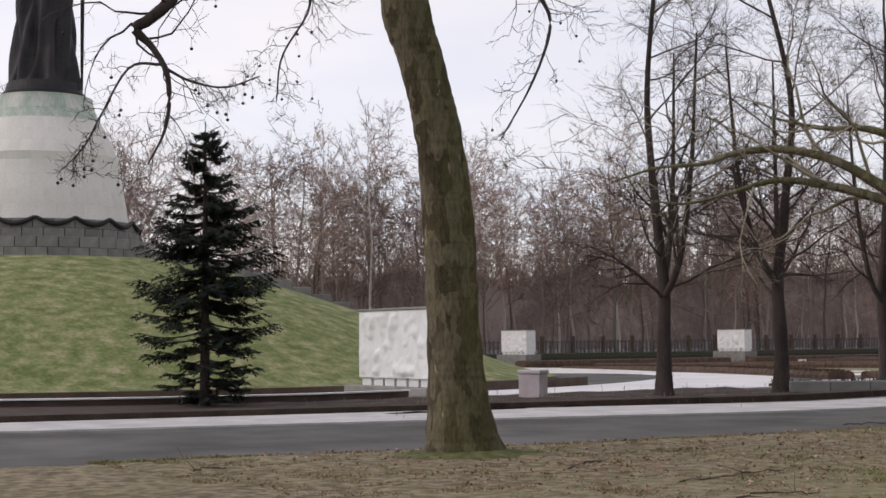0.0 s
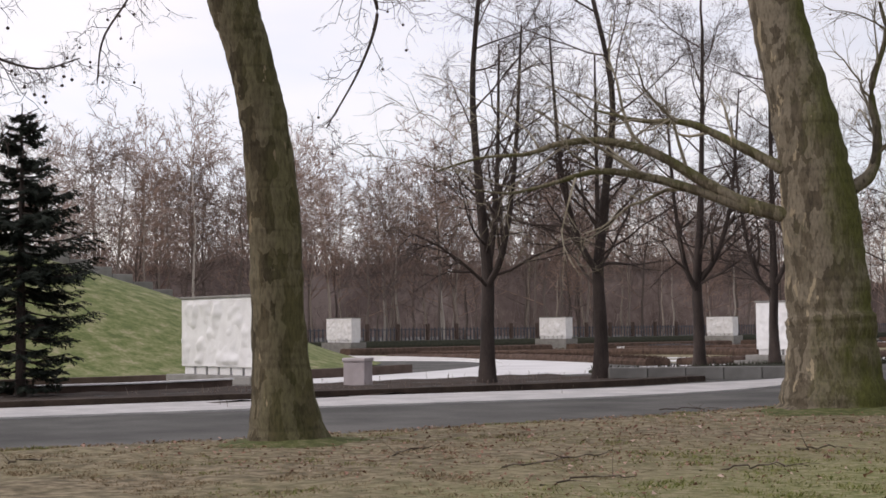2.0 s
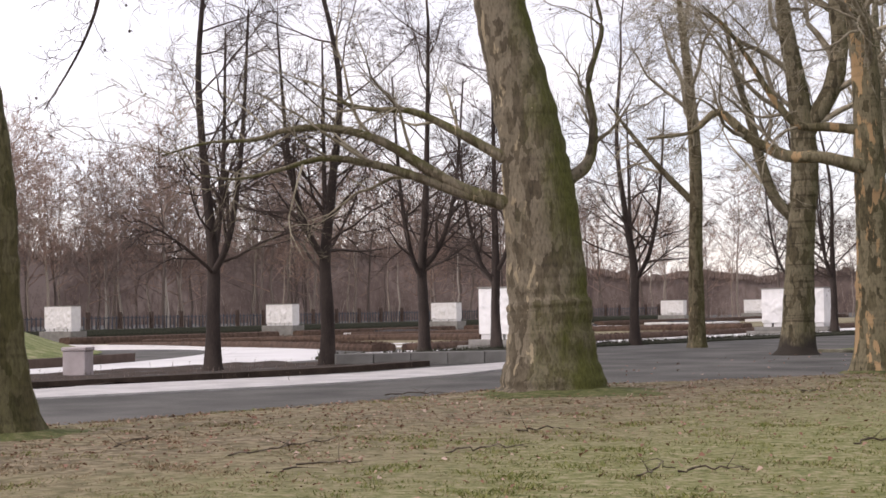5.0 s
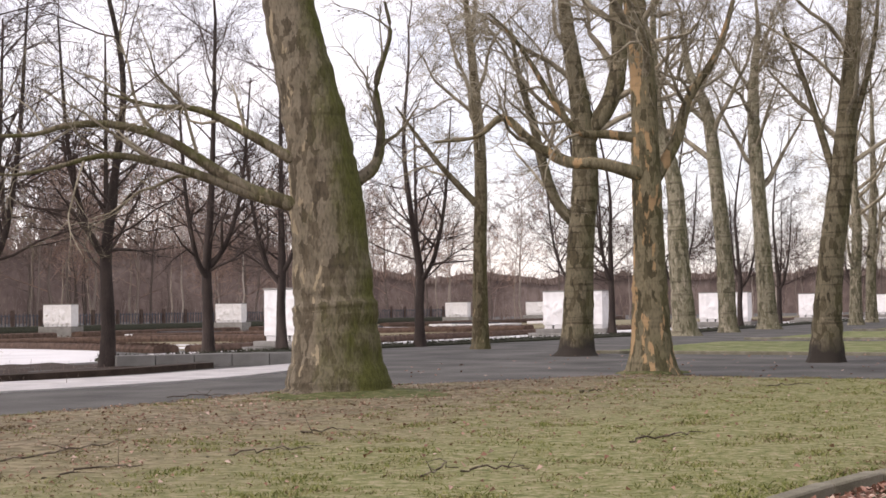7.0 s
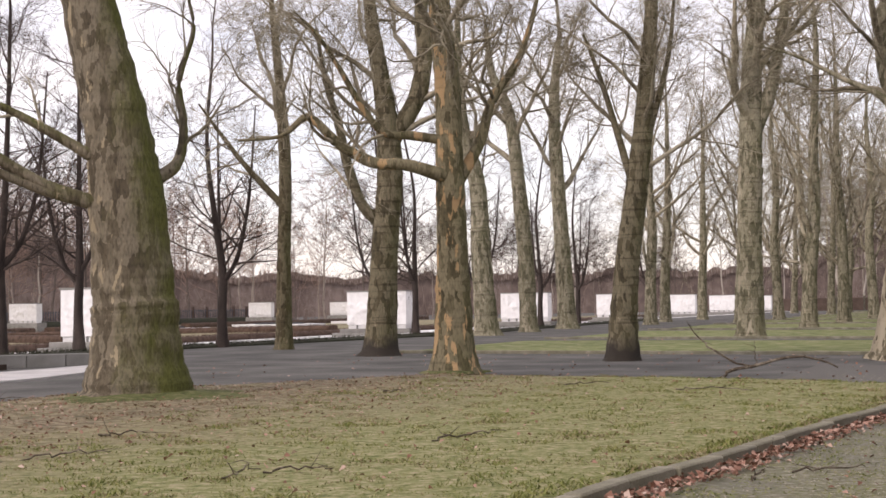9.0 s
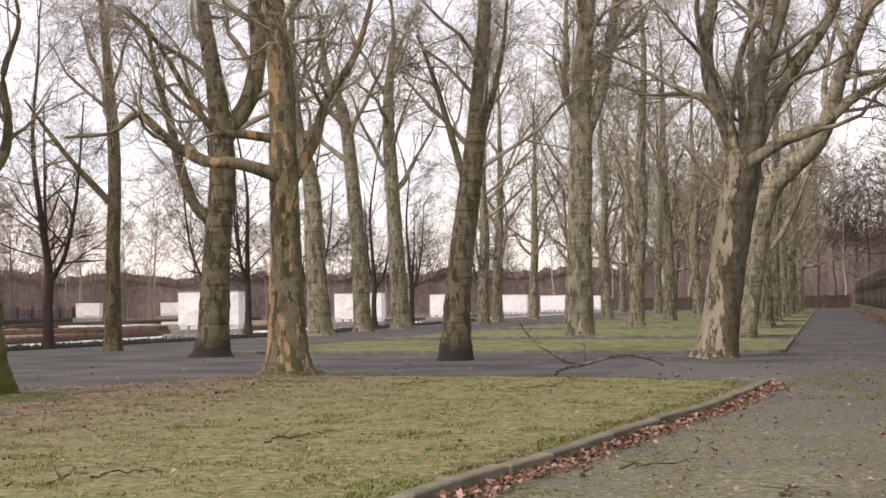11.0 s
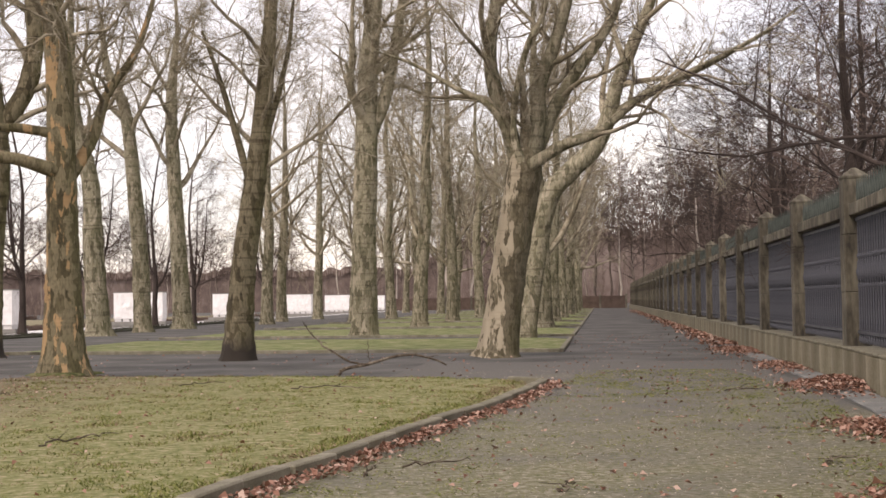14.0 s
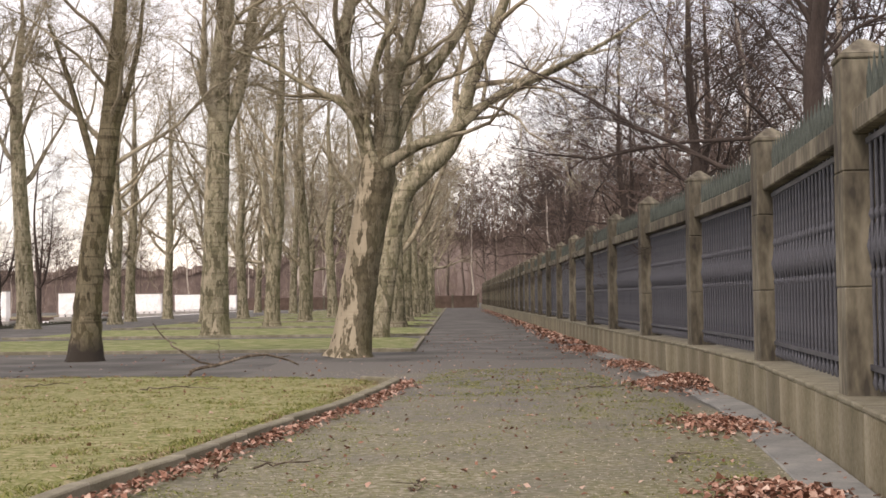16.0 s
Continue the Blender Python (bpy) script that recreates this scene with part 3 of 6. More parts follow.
LAWN_EDGE = [(-4.2, -6), (-2.95, 10.8), (-2.6, 12.8), (-2.06, 16.8), (-1.62, 19.5), (-1.16, 24.3), (-1.5, 25.4), (-3.2, 26.5), (-6.6, 27.3), (-8.9, 27.4), (-11.3, 28.0),
             (-12.4, 25.8), (-13.6, 23.8), (-15.2, 21.6), (-15.3, 17), (-15.7, 12.5), (-16.6, 8), (-17.2, 3), (-17.6, -6)]


def lawn_sheet(poly, name, mat, rise, cell, label, soft=0.5):
    """Grass cut to a polygon; it rises from its edge."""
    px, py = np.array(poly)[:, 0], np.array(poly)[:, 1]
    nx, ny = int((px.max() - px.min()) / cell), int((py.max() - py.min()) / cell)
    xs, ys = np.meshgrid(np.linspace(px.min(), px.max(), nx + 1), np.linspace(py.min(), py.max(), ny + 1))
    x, y = xs.ravel(), ys.ravel()
    wob = np.array([noise.noise(Vector((a * 1.3, b * 1.3, 3.0))) for a, b in zip(x, y)])
    e = inside(poly, x, y)
    z = ground_z(x, y) + 0.004 + rise * step(0, soft, e + 0.15 * wob) + 0.02 * wob * step(0, 1, e) - 0.2 * (e < -cell * 1.2)
    i = (np.arange(ny)[:, None] * (nx + 1) + np.arange(nx)[None, :]).ravel()
    f = np.stack([i, i + 1, i + nx + 2, i + nx + 1], 1)
    f = f[(e[f] > -cell * 1.0).any(1) & ((e + 0.18 * wob)[f] > -0.1).all(1)]
    return tagged(mesh_np(name, np.stack([x, y, z], 1), f, mat), label, "lawn", kind="structure")


lawn_sheet(LAWN_EDGE, "lawn", LAWN, 0.085, 0.16, "patchy green and straw winter lawn with bare edges")

# kerb stones along the path side of the lawn
kerb = tagged(new("kerb"), "weathered mossy stone kerb beside the lawn", "kerb", kind="structure")


def kerb_run(line, length=0.98, width=0.16, top=0.13):
    p = smooth_path(line, 200)
    s = np.concatenate([[0], np.cumsum(np.linalg.norm(np.diff(p, axis=0), axis=1))])
    first = part("stone", block(-length / 2, length / 2, -width / 2, width / 2, -0.1, top, 0.015), KERB, kerb)
    for k, c in enumerate(np.arange(length / 2, s[-1], length + 0.015)):
        x, y = np.interp(c, s, p[:, 0]), np.interp(c, s, p[:, 1])
        x2, y2 = np.interp(c + 0.1, s, p[:, 0]), np.interp(c + 0.1, s, p[:, 1])
        o = first if k == 0 else again(first, 0, 0, 0)
        o.location, o.rotation_euler = (x, y, random.uniform(-0.008, 0.008)), (0, 0, math.atan2(y2 - y, x2 - x) + random.uniform(-0.01, 0.01))


kerb_run([(-4.0, -4), (-3.42, 5), (-2.86, 10.8), (-2.5, 12.8), (-1.96, 16.8), (-1.52, 19.5), (-1.06, 24.1), (-1.2, 24.9), (-1.9, 25.7)])

# lawns between the cross paths of the plane avenue
edge_stones = tagged(new("lawn_edging"), "low dark stone edging round the avenue lawns", "edging", kind="structure")
for k in range(10):
    y0 = 40.5 + 19 * k if k == 0 else 38.5 + 19 * k
    y1 = 53.6 + 19 * k
    lawn_sheet([(-1.2, y0), (-1.2, y1), (-18.8, y1 + 1.2), (-18.8, y0 + 1.6)], "avenue_lawn", GREEN, 0.07, 0.8 + 0.15 * k, "mown green winter lawn strip under plane trees", 0.3)
    for nm, bm in (("side_stone", block(-1.22, -1.08, y0, y1, -0.1, 0.1, 0.015)), ("front_stone", block(-18.8, -1.2, y0 - 0.1, y0 + 0.04, -0.1, 0.1, 0.015))):
        o = part(nm, bm, KERB, edge_stones)
        if nm == "front_stone":
            for q in o.data.vertices:
                q.co.y += 1.6 * (-1.2 - q.co.x) / 17.6

# ---- path, strips and field ----
sheet("path", -4.2, 3.4, -8, 34, 20, 60, lambda x, y: 0.006 + 0.01 * np.cos(x * 0.5) * (y < 22), MOSSY, label="mossy gravelly path with faded asphalt", category="path", kind="structure")


def ribbon_strip(name, inner, outer, z0, z1, mat, label, category, joint=None):
    """A raised strip between two lines."""
    a, b = smooth_path(inner, 60), smooth_path(outer, 60)
    v = np.concatenate([np.c_[a, np.full(60, z1)], np.c_[b, np.full(60, z1)], np.c_[a, np.full(60, z0)], np.c_[b, np.full(60, z0)]])
    i = np.arange(59)
    f = np.concatenate([np.stack([i, i + 1, i + 61, i + 60], 1), np.stack([i + 60, i + 61, i + 181, i + 180], 1), np.stack([i + 120, i + 121, i + 1, i], 1), [[0, 60, 180, 120], [59, 179, 119 + 60 * 0, 59 + 60]][:1]])
    return tagged(mesh_np(name, v, f, mat, smooth=False), label, category, kind="structure")


ribbon_strip("pavement", [(-28.4, 2), (-27.1, 8.2), (-25.3, 16.7), (-23.9, 21.8), (-22.9, 25), (-23.0, 28.4), (-23.2, 32), (-24.2, 36)], [(-25.5, 2), (-24.4, 7.2), (-22.4, 14.6), (-21, 19), (-20.2, 22), (-20, 25.4), (-20.6, 28.5), (-22, 34)], -0.1, 0.035, PALEGREY, "pale grey stone slab pavement strip", "pavement")
ribbon_strip("dark_kerb", [(-29.3, 2), (-27.9, 8.45), (-26.1, 17.0), (-25.2, 21), (-24.6, 24), (-24.4, 27), (-24.6, 30)], [(-28.5, 2), (-27.2, 8.25), (-25.4, 16.75), (-24.6, 20.9), (-24.0, 24), (-23.8, 27), (-24.1, 30)], -0.1, 0.15, SOIL, "dark low kerb along the planting bed", "kerb")
ribbon_strip("low_wall", [(-36.3, 2), (-34.6, 9.2), (-33.1, 12.6), (-32.1, 17), (-32.5, 20.5)], [(-35.8, 2), (-34.1, 9.1), (-32.65, 12.4), (-31.6, 16.7), (-32.0, 20.3)], -0.1, 0.19, BRICKISH, "brown stone low wall before the hill lawn", "wall")
ribbon_strip("coping", [(-36.05, 2), (-34.37, 9.15), (-32.9, 12.5), (-31.85, 16.85), (-32.25, 20.4)], [(-35.7, 2), (-34.02, 9.05), (-32.57, 12.35), (-31.52, 16.7), (-31.92, 20.3)], 0.19, 0.225, PAVING, "pale coping on the low wall", "coping")
ribbon_strip("soil_strip", [(-35.8, 2), (-34.1, 9.1), (-32.65, 12.4), (-31.6, 15.0)], [(-29.3, 2), (-27.9, 8.45), (-27.2, 12.0), (-26.6, 15.0)], -0.1, 0.04, SOIL, "dark soil strip before the low wall", "soil")
sheet("planting_bed", -31.5, -24.6, 15, 31, 14, 20, lambda x, y: 0.02 + 0.06 * np.sin(x * 3) * np.sin(y * 2.3) ** 2, SOIL, label="dark soil planting bed under the lindens", category="soil", kind="structure")
far_fence = tagged(new("far_fence"), "dark iron fence before the woods", "fence", kind="structure")
fp = part("post", block(-0.2, 0.2, -0.2, 0.2, -1.3, 2.0, 0.03), BRICKISH, far_fence)
fp.location = (-142, 60, 0)
fr = part("rail", block(-0.03, 0.03, 0.2, 4.8, 1.2, 1.3, 0.0), IRON, far_fence)
fr.location = (-142, 60, 0)
fr2 = part("rail", block(-0.03, 0.03, 0.2, 4.8, -0.7, -0.6, 0.0), IRON, far_fence)
fr2.location = (-142, 60, 0)
fb = part("bar", block(-0.05, 0.05, -0.07, 0.07, -1.0, 1.5, 0.0), IRON, far_fence)
fb.location = (-142, 60.6, 0)
for k in range(40):
    for o in (fp, fr, fr2):
        if k:
            again(o, -142, 60 + 5 * k, 0)
    for q in range(7):
        if k or q:
            again(fb, -142, 60.6 + 5 * k + 0.63 * q, 0)
parapet = tagged(new("parapet"), "grey stone block parapet at the planting bed", "wall")
for k in range(5):
    u0, u1 = k / 5, (k + 1) / 5 - 0.004
    ax, ay, bx, by = -26.7 + 3.5 * u0, 29.1 + 3.9 * u0, -26.7 + 3.5 * u1, 29.1 + 3.9 * u1
    o = part("parapet_block", block(0, math.hypot(bx - ax, by - ay), 0, 0.45, -0.1, 0.34, 0.015), STONE, parapet)
    o.location, o.rotation_euler = (ax, ay, 0), (0, 0, math.atan2(by - ay, bx - ax))


def paving_sheet():
    xs, ys = np.meshgrid(np.linspace(-46, -30.8, 16), np.concatenate([np.linspace(20, 60, 21), np.linspace(66, 250, 24)]))
    z = ground_z(xs, ys) + 0.012
    n, m = xs.shape[1], xs.shape[0]
    i = (np.arange(m - 1)[:, None] * n + np.arange(n - 1)[None, :]).ravel()
    v1, f1 = np.stack([xs.ravel(), ys.ravel(), z.ravel()], 1), np.stack([i, i + 1, i + n + 1, i + n], 1)
    a, r = np.meshgrid(np.radians(np.linspace(-10, 150, 81)), np.linspace(35.2, 41.5, 6))
    x2, y2 = -81 + r * np.cos(a), 26.4 + r * np.sin(a)
    z2 = ground_z(x2, y2) + 0.018
    i2 = (np.arange(5)[:, None] * 81 + np.arange(80)[None, :]).ravel()
    return np.concatenate([v1, np.stack([x2.ravel(), y2.ravel(), z2.ravel()], 1)]), np.concatenate([f1, np.stack([i2, i2 + 1, i2 + 82, i2 + 81], 1) + len(v1)])


tagged(mesh_np("field_paving", *paving_sheet(), PAVING), "bright pale stone paving round the field", "paving", kind="structure")
sheet("field_lawn", -136, -46.2, 58, 262, 40, 60, lambda x, y: ground_z(x, y) + 0.01 - 0.3 * (np.hypot(x + 81, y - 26.4) < 40), FIELD, label="dry tan lawn of the memorial field", category="lawn", kind="structure")


def arc_wall(name, r, a0, a1, width, z0, z1, mat, label, category):
    a = np.radians(np.linspace(a0, a1, 60))
    ring = [np.c_[-81 + q * np.cos(a), 26.4 + q * np.sin(a)] for q in (r - width, r)]
    return ribbon_strip(name, ring[0], ring[1], z0, z1, mat, label, category)


arc_wall("hill_kerb", 35.2, -60, 23, 0.5, -0.9, -0.12, BRICKISH, "dark curved stone edging of the hill lawn", "edging")
arc_wall("paving_ring", 36.6, 20, 100, 0.35, -1.0, -0.48, PAVING, "pale curved stone band in the paving", "edging")
urn = tagged(new("stone_block"), "pale pink granite block with a flat cap", "pedestal")
urn.location, urn.rotation_euler = (-30.1, 23.0, 0), (0, 0, 0.55)
part("body", block(-0.3, 0.3, -0.3, 0.3, -0.05, 0.62, 0.02), PINK, urn)
part("cap", block(-0.33, 0.33, -0.33, 0.33, 0.62, 0.72, 0.02), PINK, urn)


def hedge(line, height, width, seed, mat=None, label="clipped brown winter hedge", cell=0.35):
    """A clipped hedge with a ragged twiggy skin."""
    rng = np.random.default_rng(seed)
    p = smooth_path(line, max(12, int(2 * len(line))))
    w = Wood()
    d = np.gradient(p, axis=0)
    d /= np.linalg.norm(d, axis=1)[:, None]
    s = np.c_[-d[:, 1], d[:, 0]] * width / 2
    z = ground_z(p[:, 0], p[:, 1])
    prof = [(-1, -0.1), (-1.05, height * 0.5), (-0.92, height * 0.93), (-0.6, height), (0.6, height), (0.92, height * 0.93), (1.05, height * 0.5), (1, -0.1)]
    v = np.stack([np.c_[p + s * a, z + b] for a, b in prof], 1).reshape(-1, 3)
    m = len(prof)
    i = (np.arange(len(p) - 1)[:, None] * m + np.arange(m - 1)[None, :]).ravel()
    f = np.stack([i, i + 1, i + m + 1, i + m], 1)
    e = (len(p) - 1) * m
    caps = [[0, 1, 6, 7], [1, 2, 5, 6], [2, 3, 4, 5]]
    f = np.concatenate([f, caps, np.array(caps)[:, ::-1] + e])
    length = float(np.linalg.norm(np.diff(p, axis=0), axis=1).sum())
    k = int(length / cell * 40)
    u = rng.uniform(0, len(p) - 1.001, k)
    j = u.astype(int)
    t = (u - j)[:, None]
    side = rng.uniform(-1, 1, k)[:, None]
    c = p[j] * (1 - t) + p[j + 1] * t + s[j] * side
    zz = (z[j] + height * np.where(np.abs(side[:, 0]) > 0.85, rng.uniform(0.1, 1, k), 0.97))[:, None]
    at = np.c_[c, zz]
    dr = rng.normal(0, 0.5, (k, 3)) + np.array([0, 0, 0.8])
    dr[:, :2] += s[j] / width * side * 1.4
    tip = at + dr * 0.09
    wd = rng.normal(0, 0.012, (k, 3))
    v2 = np.stack([at - wd, at + wd, tip + wd * 0.3, tip - wd * 0.3], 1).reshape(-1, 3)
    f2 = np.arange(4 * k).reshape(k, 4) + len(v)
    return tagged(mesh_np("hedge", np.concatenate([v, v2]), np.concatenate([f, f2]), mat or HEDGE, smooth=False), label, "hedge")


hedge([(-46.4, 54.1), (-51, 56.3), (-60, 60.8), (-75, 68), (-92, 74)], 0.38, 1.3, 1)
for k in range(6):
    hedge([(-45.8 - 0.6 * (k > 0), 55.6 + 31.8 * k), (-46.3, 72 + 31.8 * k), (-46.4, 85.4 + 31.8 * k)], 0.36, 1.3, 2 + k, cell=0.6)
    hedge([(-112, 84 + 31.8 * k), (-112, 98 + 31.8 * k), (-112, 112 + 31.8 * k)], 0.7, 1.6, 12 + k, cell=1.0)
hedge([(-56, 76), (-70, 82), (-84, 84), (-100, 84)], 0.5, 1.4, 30, cell=0.6)
hedge([(-54, 110), (-70, 112), (-100, 112)], 0.5, 1.4, 31, cell=0.8)
hedge([(-139, 60), (-139, 120), (-139, 200), (-139, 262)], 1.1, 2.0, 32, EVERGREEN, "dark evergreen hedge at the edge of the woods", cell=1.5)
hedge([(-30.8, 33), (-29.6, 46), (-28.4, 55), (-27, 66), (-26.4, 72), (-28, 90), (-29, 120)], 0.12, 0.8, 33, EVERGREEN, "low evergreen planting along the paving", cell=0.5)
sheet("field_path", -53.5, -50.2, 60, 250, 3, 40, lambda x, y: ground_z(x, y) + 0.02, PAVING, label="pale stone path between the hedges", category="path", kind="structure")
sheet("cross_path", -112, -50, 66.5, 69.5, 20, 2, lambda x, y: ground_z(x, y) + 0.026, PAVING, label="pale stone cross path on the field", category="path", kind="structure")
platform = tagged(new("wreath_platform"), "pale stone platform with a dark bronze slab", "platform", "wreath platforms on the field")
part("stone_step", block(-5.5, 5.5, -4, 4, -0.1, 0.4, 0.04), PAVING, platform)
part("bronze_slab", block(-3.2, 3.2, -1.6, 1.6, 0.4, 0.62, 0.08), BRONZE, platform, "dark bronze slab")
platform.location = (-98, 118, -1.15)
for k in range(1, 4):
    copy_thing(platform, pose(-98, 118 + 32 * k, -1.15))

# ---- statue hill ----
HX, HY = -81.0, 26.4
rings = [(29.5, -0.45), (27, 0.15), (22, 1.95), (16, 4.0), (11, 5.5), (8.2, 6.12), (6.6, 6.25), (0.5, 6.25)]
pr = smooth_path(rings, 28)
ang = np.linspace(0, 2 * math.pi, 72, endpoint=False)
hv = np.stack([HX + pr[:, 0:1] * np.cos(ang), HY + pr[:, 0:1] * np.sin(ang), pr[:, 1:2] + 0 * ang], 2).reshape(-1, 3)
hi = (np.arange(27)[:, None] * 72 + np.arange(72)[None, :]).ravel()
hj = (np.arange(27)[:, None] * 72 + (np.arange(72)[None, :] + 1) % 72).ravel()
tagged(mesh_np("hill", hv, np.stack([hi, hj, hj + 72, hi + 72], 1), GREEN), "round grassy hill, green with straw patches", "hill", kind="structure")
lawn_sheet([(-36.4, 2), (-34.7, 9), (-33.2, 12.6), (-32.2, 17), (-32.6, 20.6), (-36, 22), (-45.9, 26.4), (-46.8, 33), (-49.4, 41), (-81, 61.5), (-110, 60), (-112, -20), (-35, -20)], "hill_lawn", GREEN, 0.05, 1.0, "green and straw lawn at the foot of the hill", 0.5)


def lathe(profile, sides=64, x=0, y=0):
    p = np.array(profile, dtype=float)
    a = np.linspace(0, 2 * math.pi, sides, endpoint=False)
    v = np.stack([x + p[:, 0:1] * np.cos(a), y + p[:, 0:1] * np.sin(a), p[:, 1:2] + 0 * a], 2).reshape(-1, 3)
    m = len(p)
    i = (np.arange(m - 1)[:, None] * sides + np.arange(sides)[None, :]).ravel()
    j = (np.arange(m - 1)[:, None] * sides + (np.arange(sides)[None, :] + 1) % sides).ravel()
    return v, np.stack([i, j, j + sides, i + sides], 1)


monument = tagged(new("monument_pedestal"), "pale ivory stone drum pedestal with a garland on the hill", "pedestal")
monument.location = (HX, HY, 0)
mesh_np("drum_core", *lathe([(4.83, 8.4), (4.26, 11.75), (4.28, 12.19), (3.63, 13.6), (2.955, 14.84)]), IVORY, monument, smooth=False)
DRUM = [(4.85, 8.4), (4.72, 9.25), (4.58, 10.1), (4.43, 10.95), (4.28, 11.75), (4.3, 12.2), (3.98, 12.9), (3.65, 13.6), (3.27, 14.3), (2.97, 14.85)]
for row, ((r0, z0), (r1, z1)) in enumerate(zip(DRUM, DRUM[1:])):
    cnt = 20
    half = math.pi / cnt - 0.0006
    aa = np.linspace(-half, half, 5)
    ring = [np.c_[q * np.cos(aa), q * np.sin(aa), np.full(5, zz)] for q, zz in ((r0 - 0.25, z0 + 0.002), (r0, z0 + 0.002), (r1, z1 - 0.002), (r1 - 0.25, z1 - 0.002))]
    fs = [[5 * b + i, 5 * b + i + 1, 5 * ((b + 1) % 4) + i + 1, 5 * ((b + 1) % 4) + i] for b in range(4) for i in range(4)] + [[0, 5, 10, 15], [19, 14, 9, 4]]
    src = mesh_np("drum_stone", np.concatenate(ring), fs, IVORY if row < 8 else STAINED, monument, smooth=False)
    for k in range(cnt):
        o = src if k == 0 else again(src, 0, 0, 0)
        o.rotation_euler = (0, 0, 2 * math.pi * (k + 0.5 * (row % 2)) / cnt)
mesh_np("drum_top", *lathe([(2.97, 14.855), (2.85, 15.2), (2.75, 15.6), (2.75, 15.75), (0.2, 15.75)]), STAINED, monument, "stone stained green below the bronze", smooth=False)
mesh_np("base_core", *lathe([(5.95, 6.2), (5.95, 7.3), (5.2, 7.32), (5.2, 8.4), (0.2, 8.42)]), STONE, monument, smooth=False)
for row, (rad, z0, z1, cnt) in enumerate([(6.05, 6.2, 6.75, 34), (6.05, 6.76, 7.34, 34), (5.3, 7.35, 7.86, 30), (5.3, 7.87, 8.38, 30)]):
    wide = 2 * math.pi * rad / cnt
    src = part("base_block", block(-0.2, 0.1, -wide / 2 + 0.012, wide / 2 - 0.012, z0, z1, 0.02), STONE, monument)
    for k in range(cnt):
        a = 2 * math.pi * (k + 0.5 * (row % 2)) / cnt
        o = src if k == 0 else again(src, 0, 0, 0)
        o.location, o.rotation_euler = (rad * math.cos(a), rad * math.sin(a), 0), (0, 0, a)
mesh_np("plinth", *lathe([(2.35, 15.7), (2.35, 16.0), (2.2, 16.1), (2.1, 16.6), (0.1, 16.62)], 48), BRONZE, monument, "dark bronze plinth", smooth=False)
for k in range(16):
    a0, a1 = k * math.pi / 8, (k + 1) * math.pi / 8
    w = Wood()
    w.tube([(5.5 * math.cos(t), 5.5 * math.sin(t), 8.45 - 0.38 * math.sin(math.pi * u)) for u, t in zip(np.linspace(0, 1, 9), np.linspace(a0, a1, 9))], 0.1 + 0.06 * np.sin(np.linspace(0, math.pi, 9)), 6)
    mesh_np("garland", *w.arrays(), BRONZE, monument, "dark bronze garland")
za = np.array([(16.3, 2.1), (17.2, 1.9), (18.5, 1.75), (20, 1.65), (22, 1.55), (24, 1.4), (25.6, 1.2), (26.4, 0.6), (27.2, 0.5), (27.8, 0.2)])
zp = smooth_path(za, 60) * np.array([1, 0.86])
aa = np.linspace(0, 2 * math.pi, 72, endpoint=False)
fold = 1 + 0.13 * np.sin(7 * aa[None, :] + 0.5 * zp[:, :1]) + 0.09 * np.sin(13 * aa[None, :] - 0.9 * zp[:, :1]) + 0.06 * np.sin(2 * aa[None, :] + 1)
v1 = np.stack([zp[:, 1:] * fold * np.cos(aa), zp[:, 1:] * fold * np.sin(aa) * 1.1, zp[:, :1] + 0 * aa], 2).reshape(-1, 3)
i1 = (np.arange(59)[:, None] * 72 + np.arange(72)[None, :]).ravel()
j1 = (np.arange(59)[:, None] * 72 + (np.arange(72)[None, :] + 1) % 72).ravel()
w = Wood()
w.v.append(v1)
w.f.append(np.stack([i1, j1, j1 + 72, i1 + 72], 1))
w.n = len(v1)
w.tube([(0.4, 2.1, 16.4), (0.4, 2.1, 19), (0.4, 2.1, 22)], [0.07, 0.1, 0.12], 8)
w.tube([(0.3, 1.0, 24.5), (0.4, 2.0, 23.6), (0.4, 2.1, 22)], [0.5, 0.4, 0.25], 10)
v, f = w.arrays()
st = tagged(mesh_np("statue", v, f, BRONZE), "dark bronze draped standing statue on the pedestal", "statue")
st.location = (HX, HY, 0)

stairs = tagged(new("stair_balustrade"), "pale stone balustrade stepping down the hill", "balustrade")
for sx in (-2.2, 2.2):
    for k in range(16):
        y0 = HY + 6.5 + k * 1.4
        z = float(np.interp(6.5 + 1.4 * k, pr[::-1, 0], pr[::-1, 1]))
        part("balustrade_block", block(HX + sx - 0.25, HX + sx + 0.25, y0, y0 + 1.37, z - 1.2, z + 0.62, 0.03), STONE, stairs)

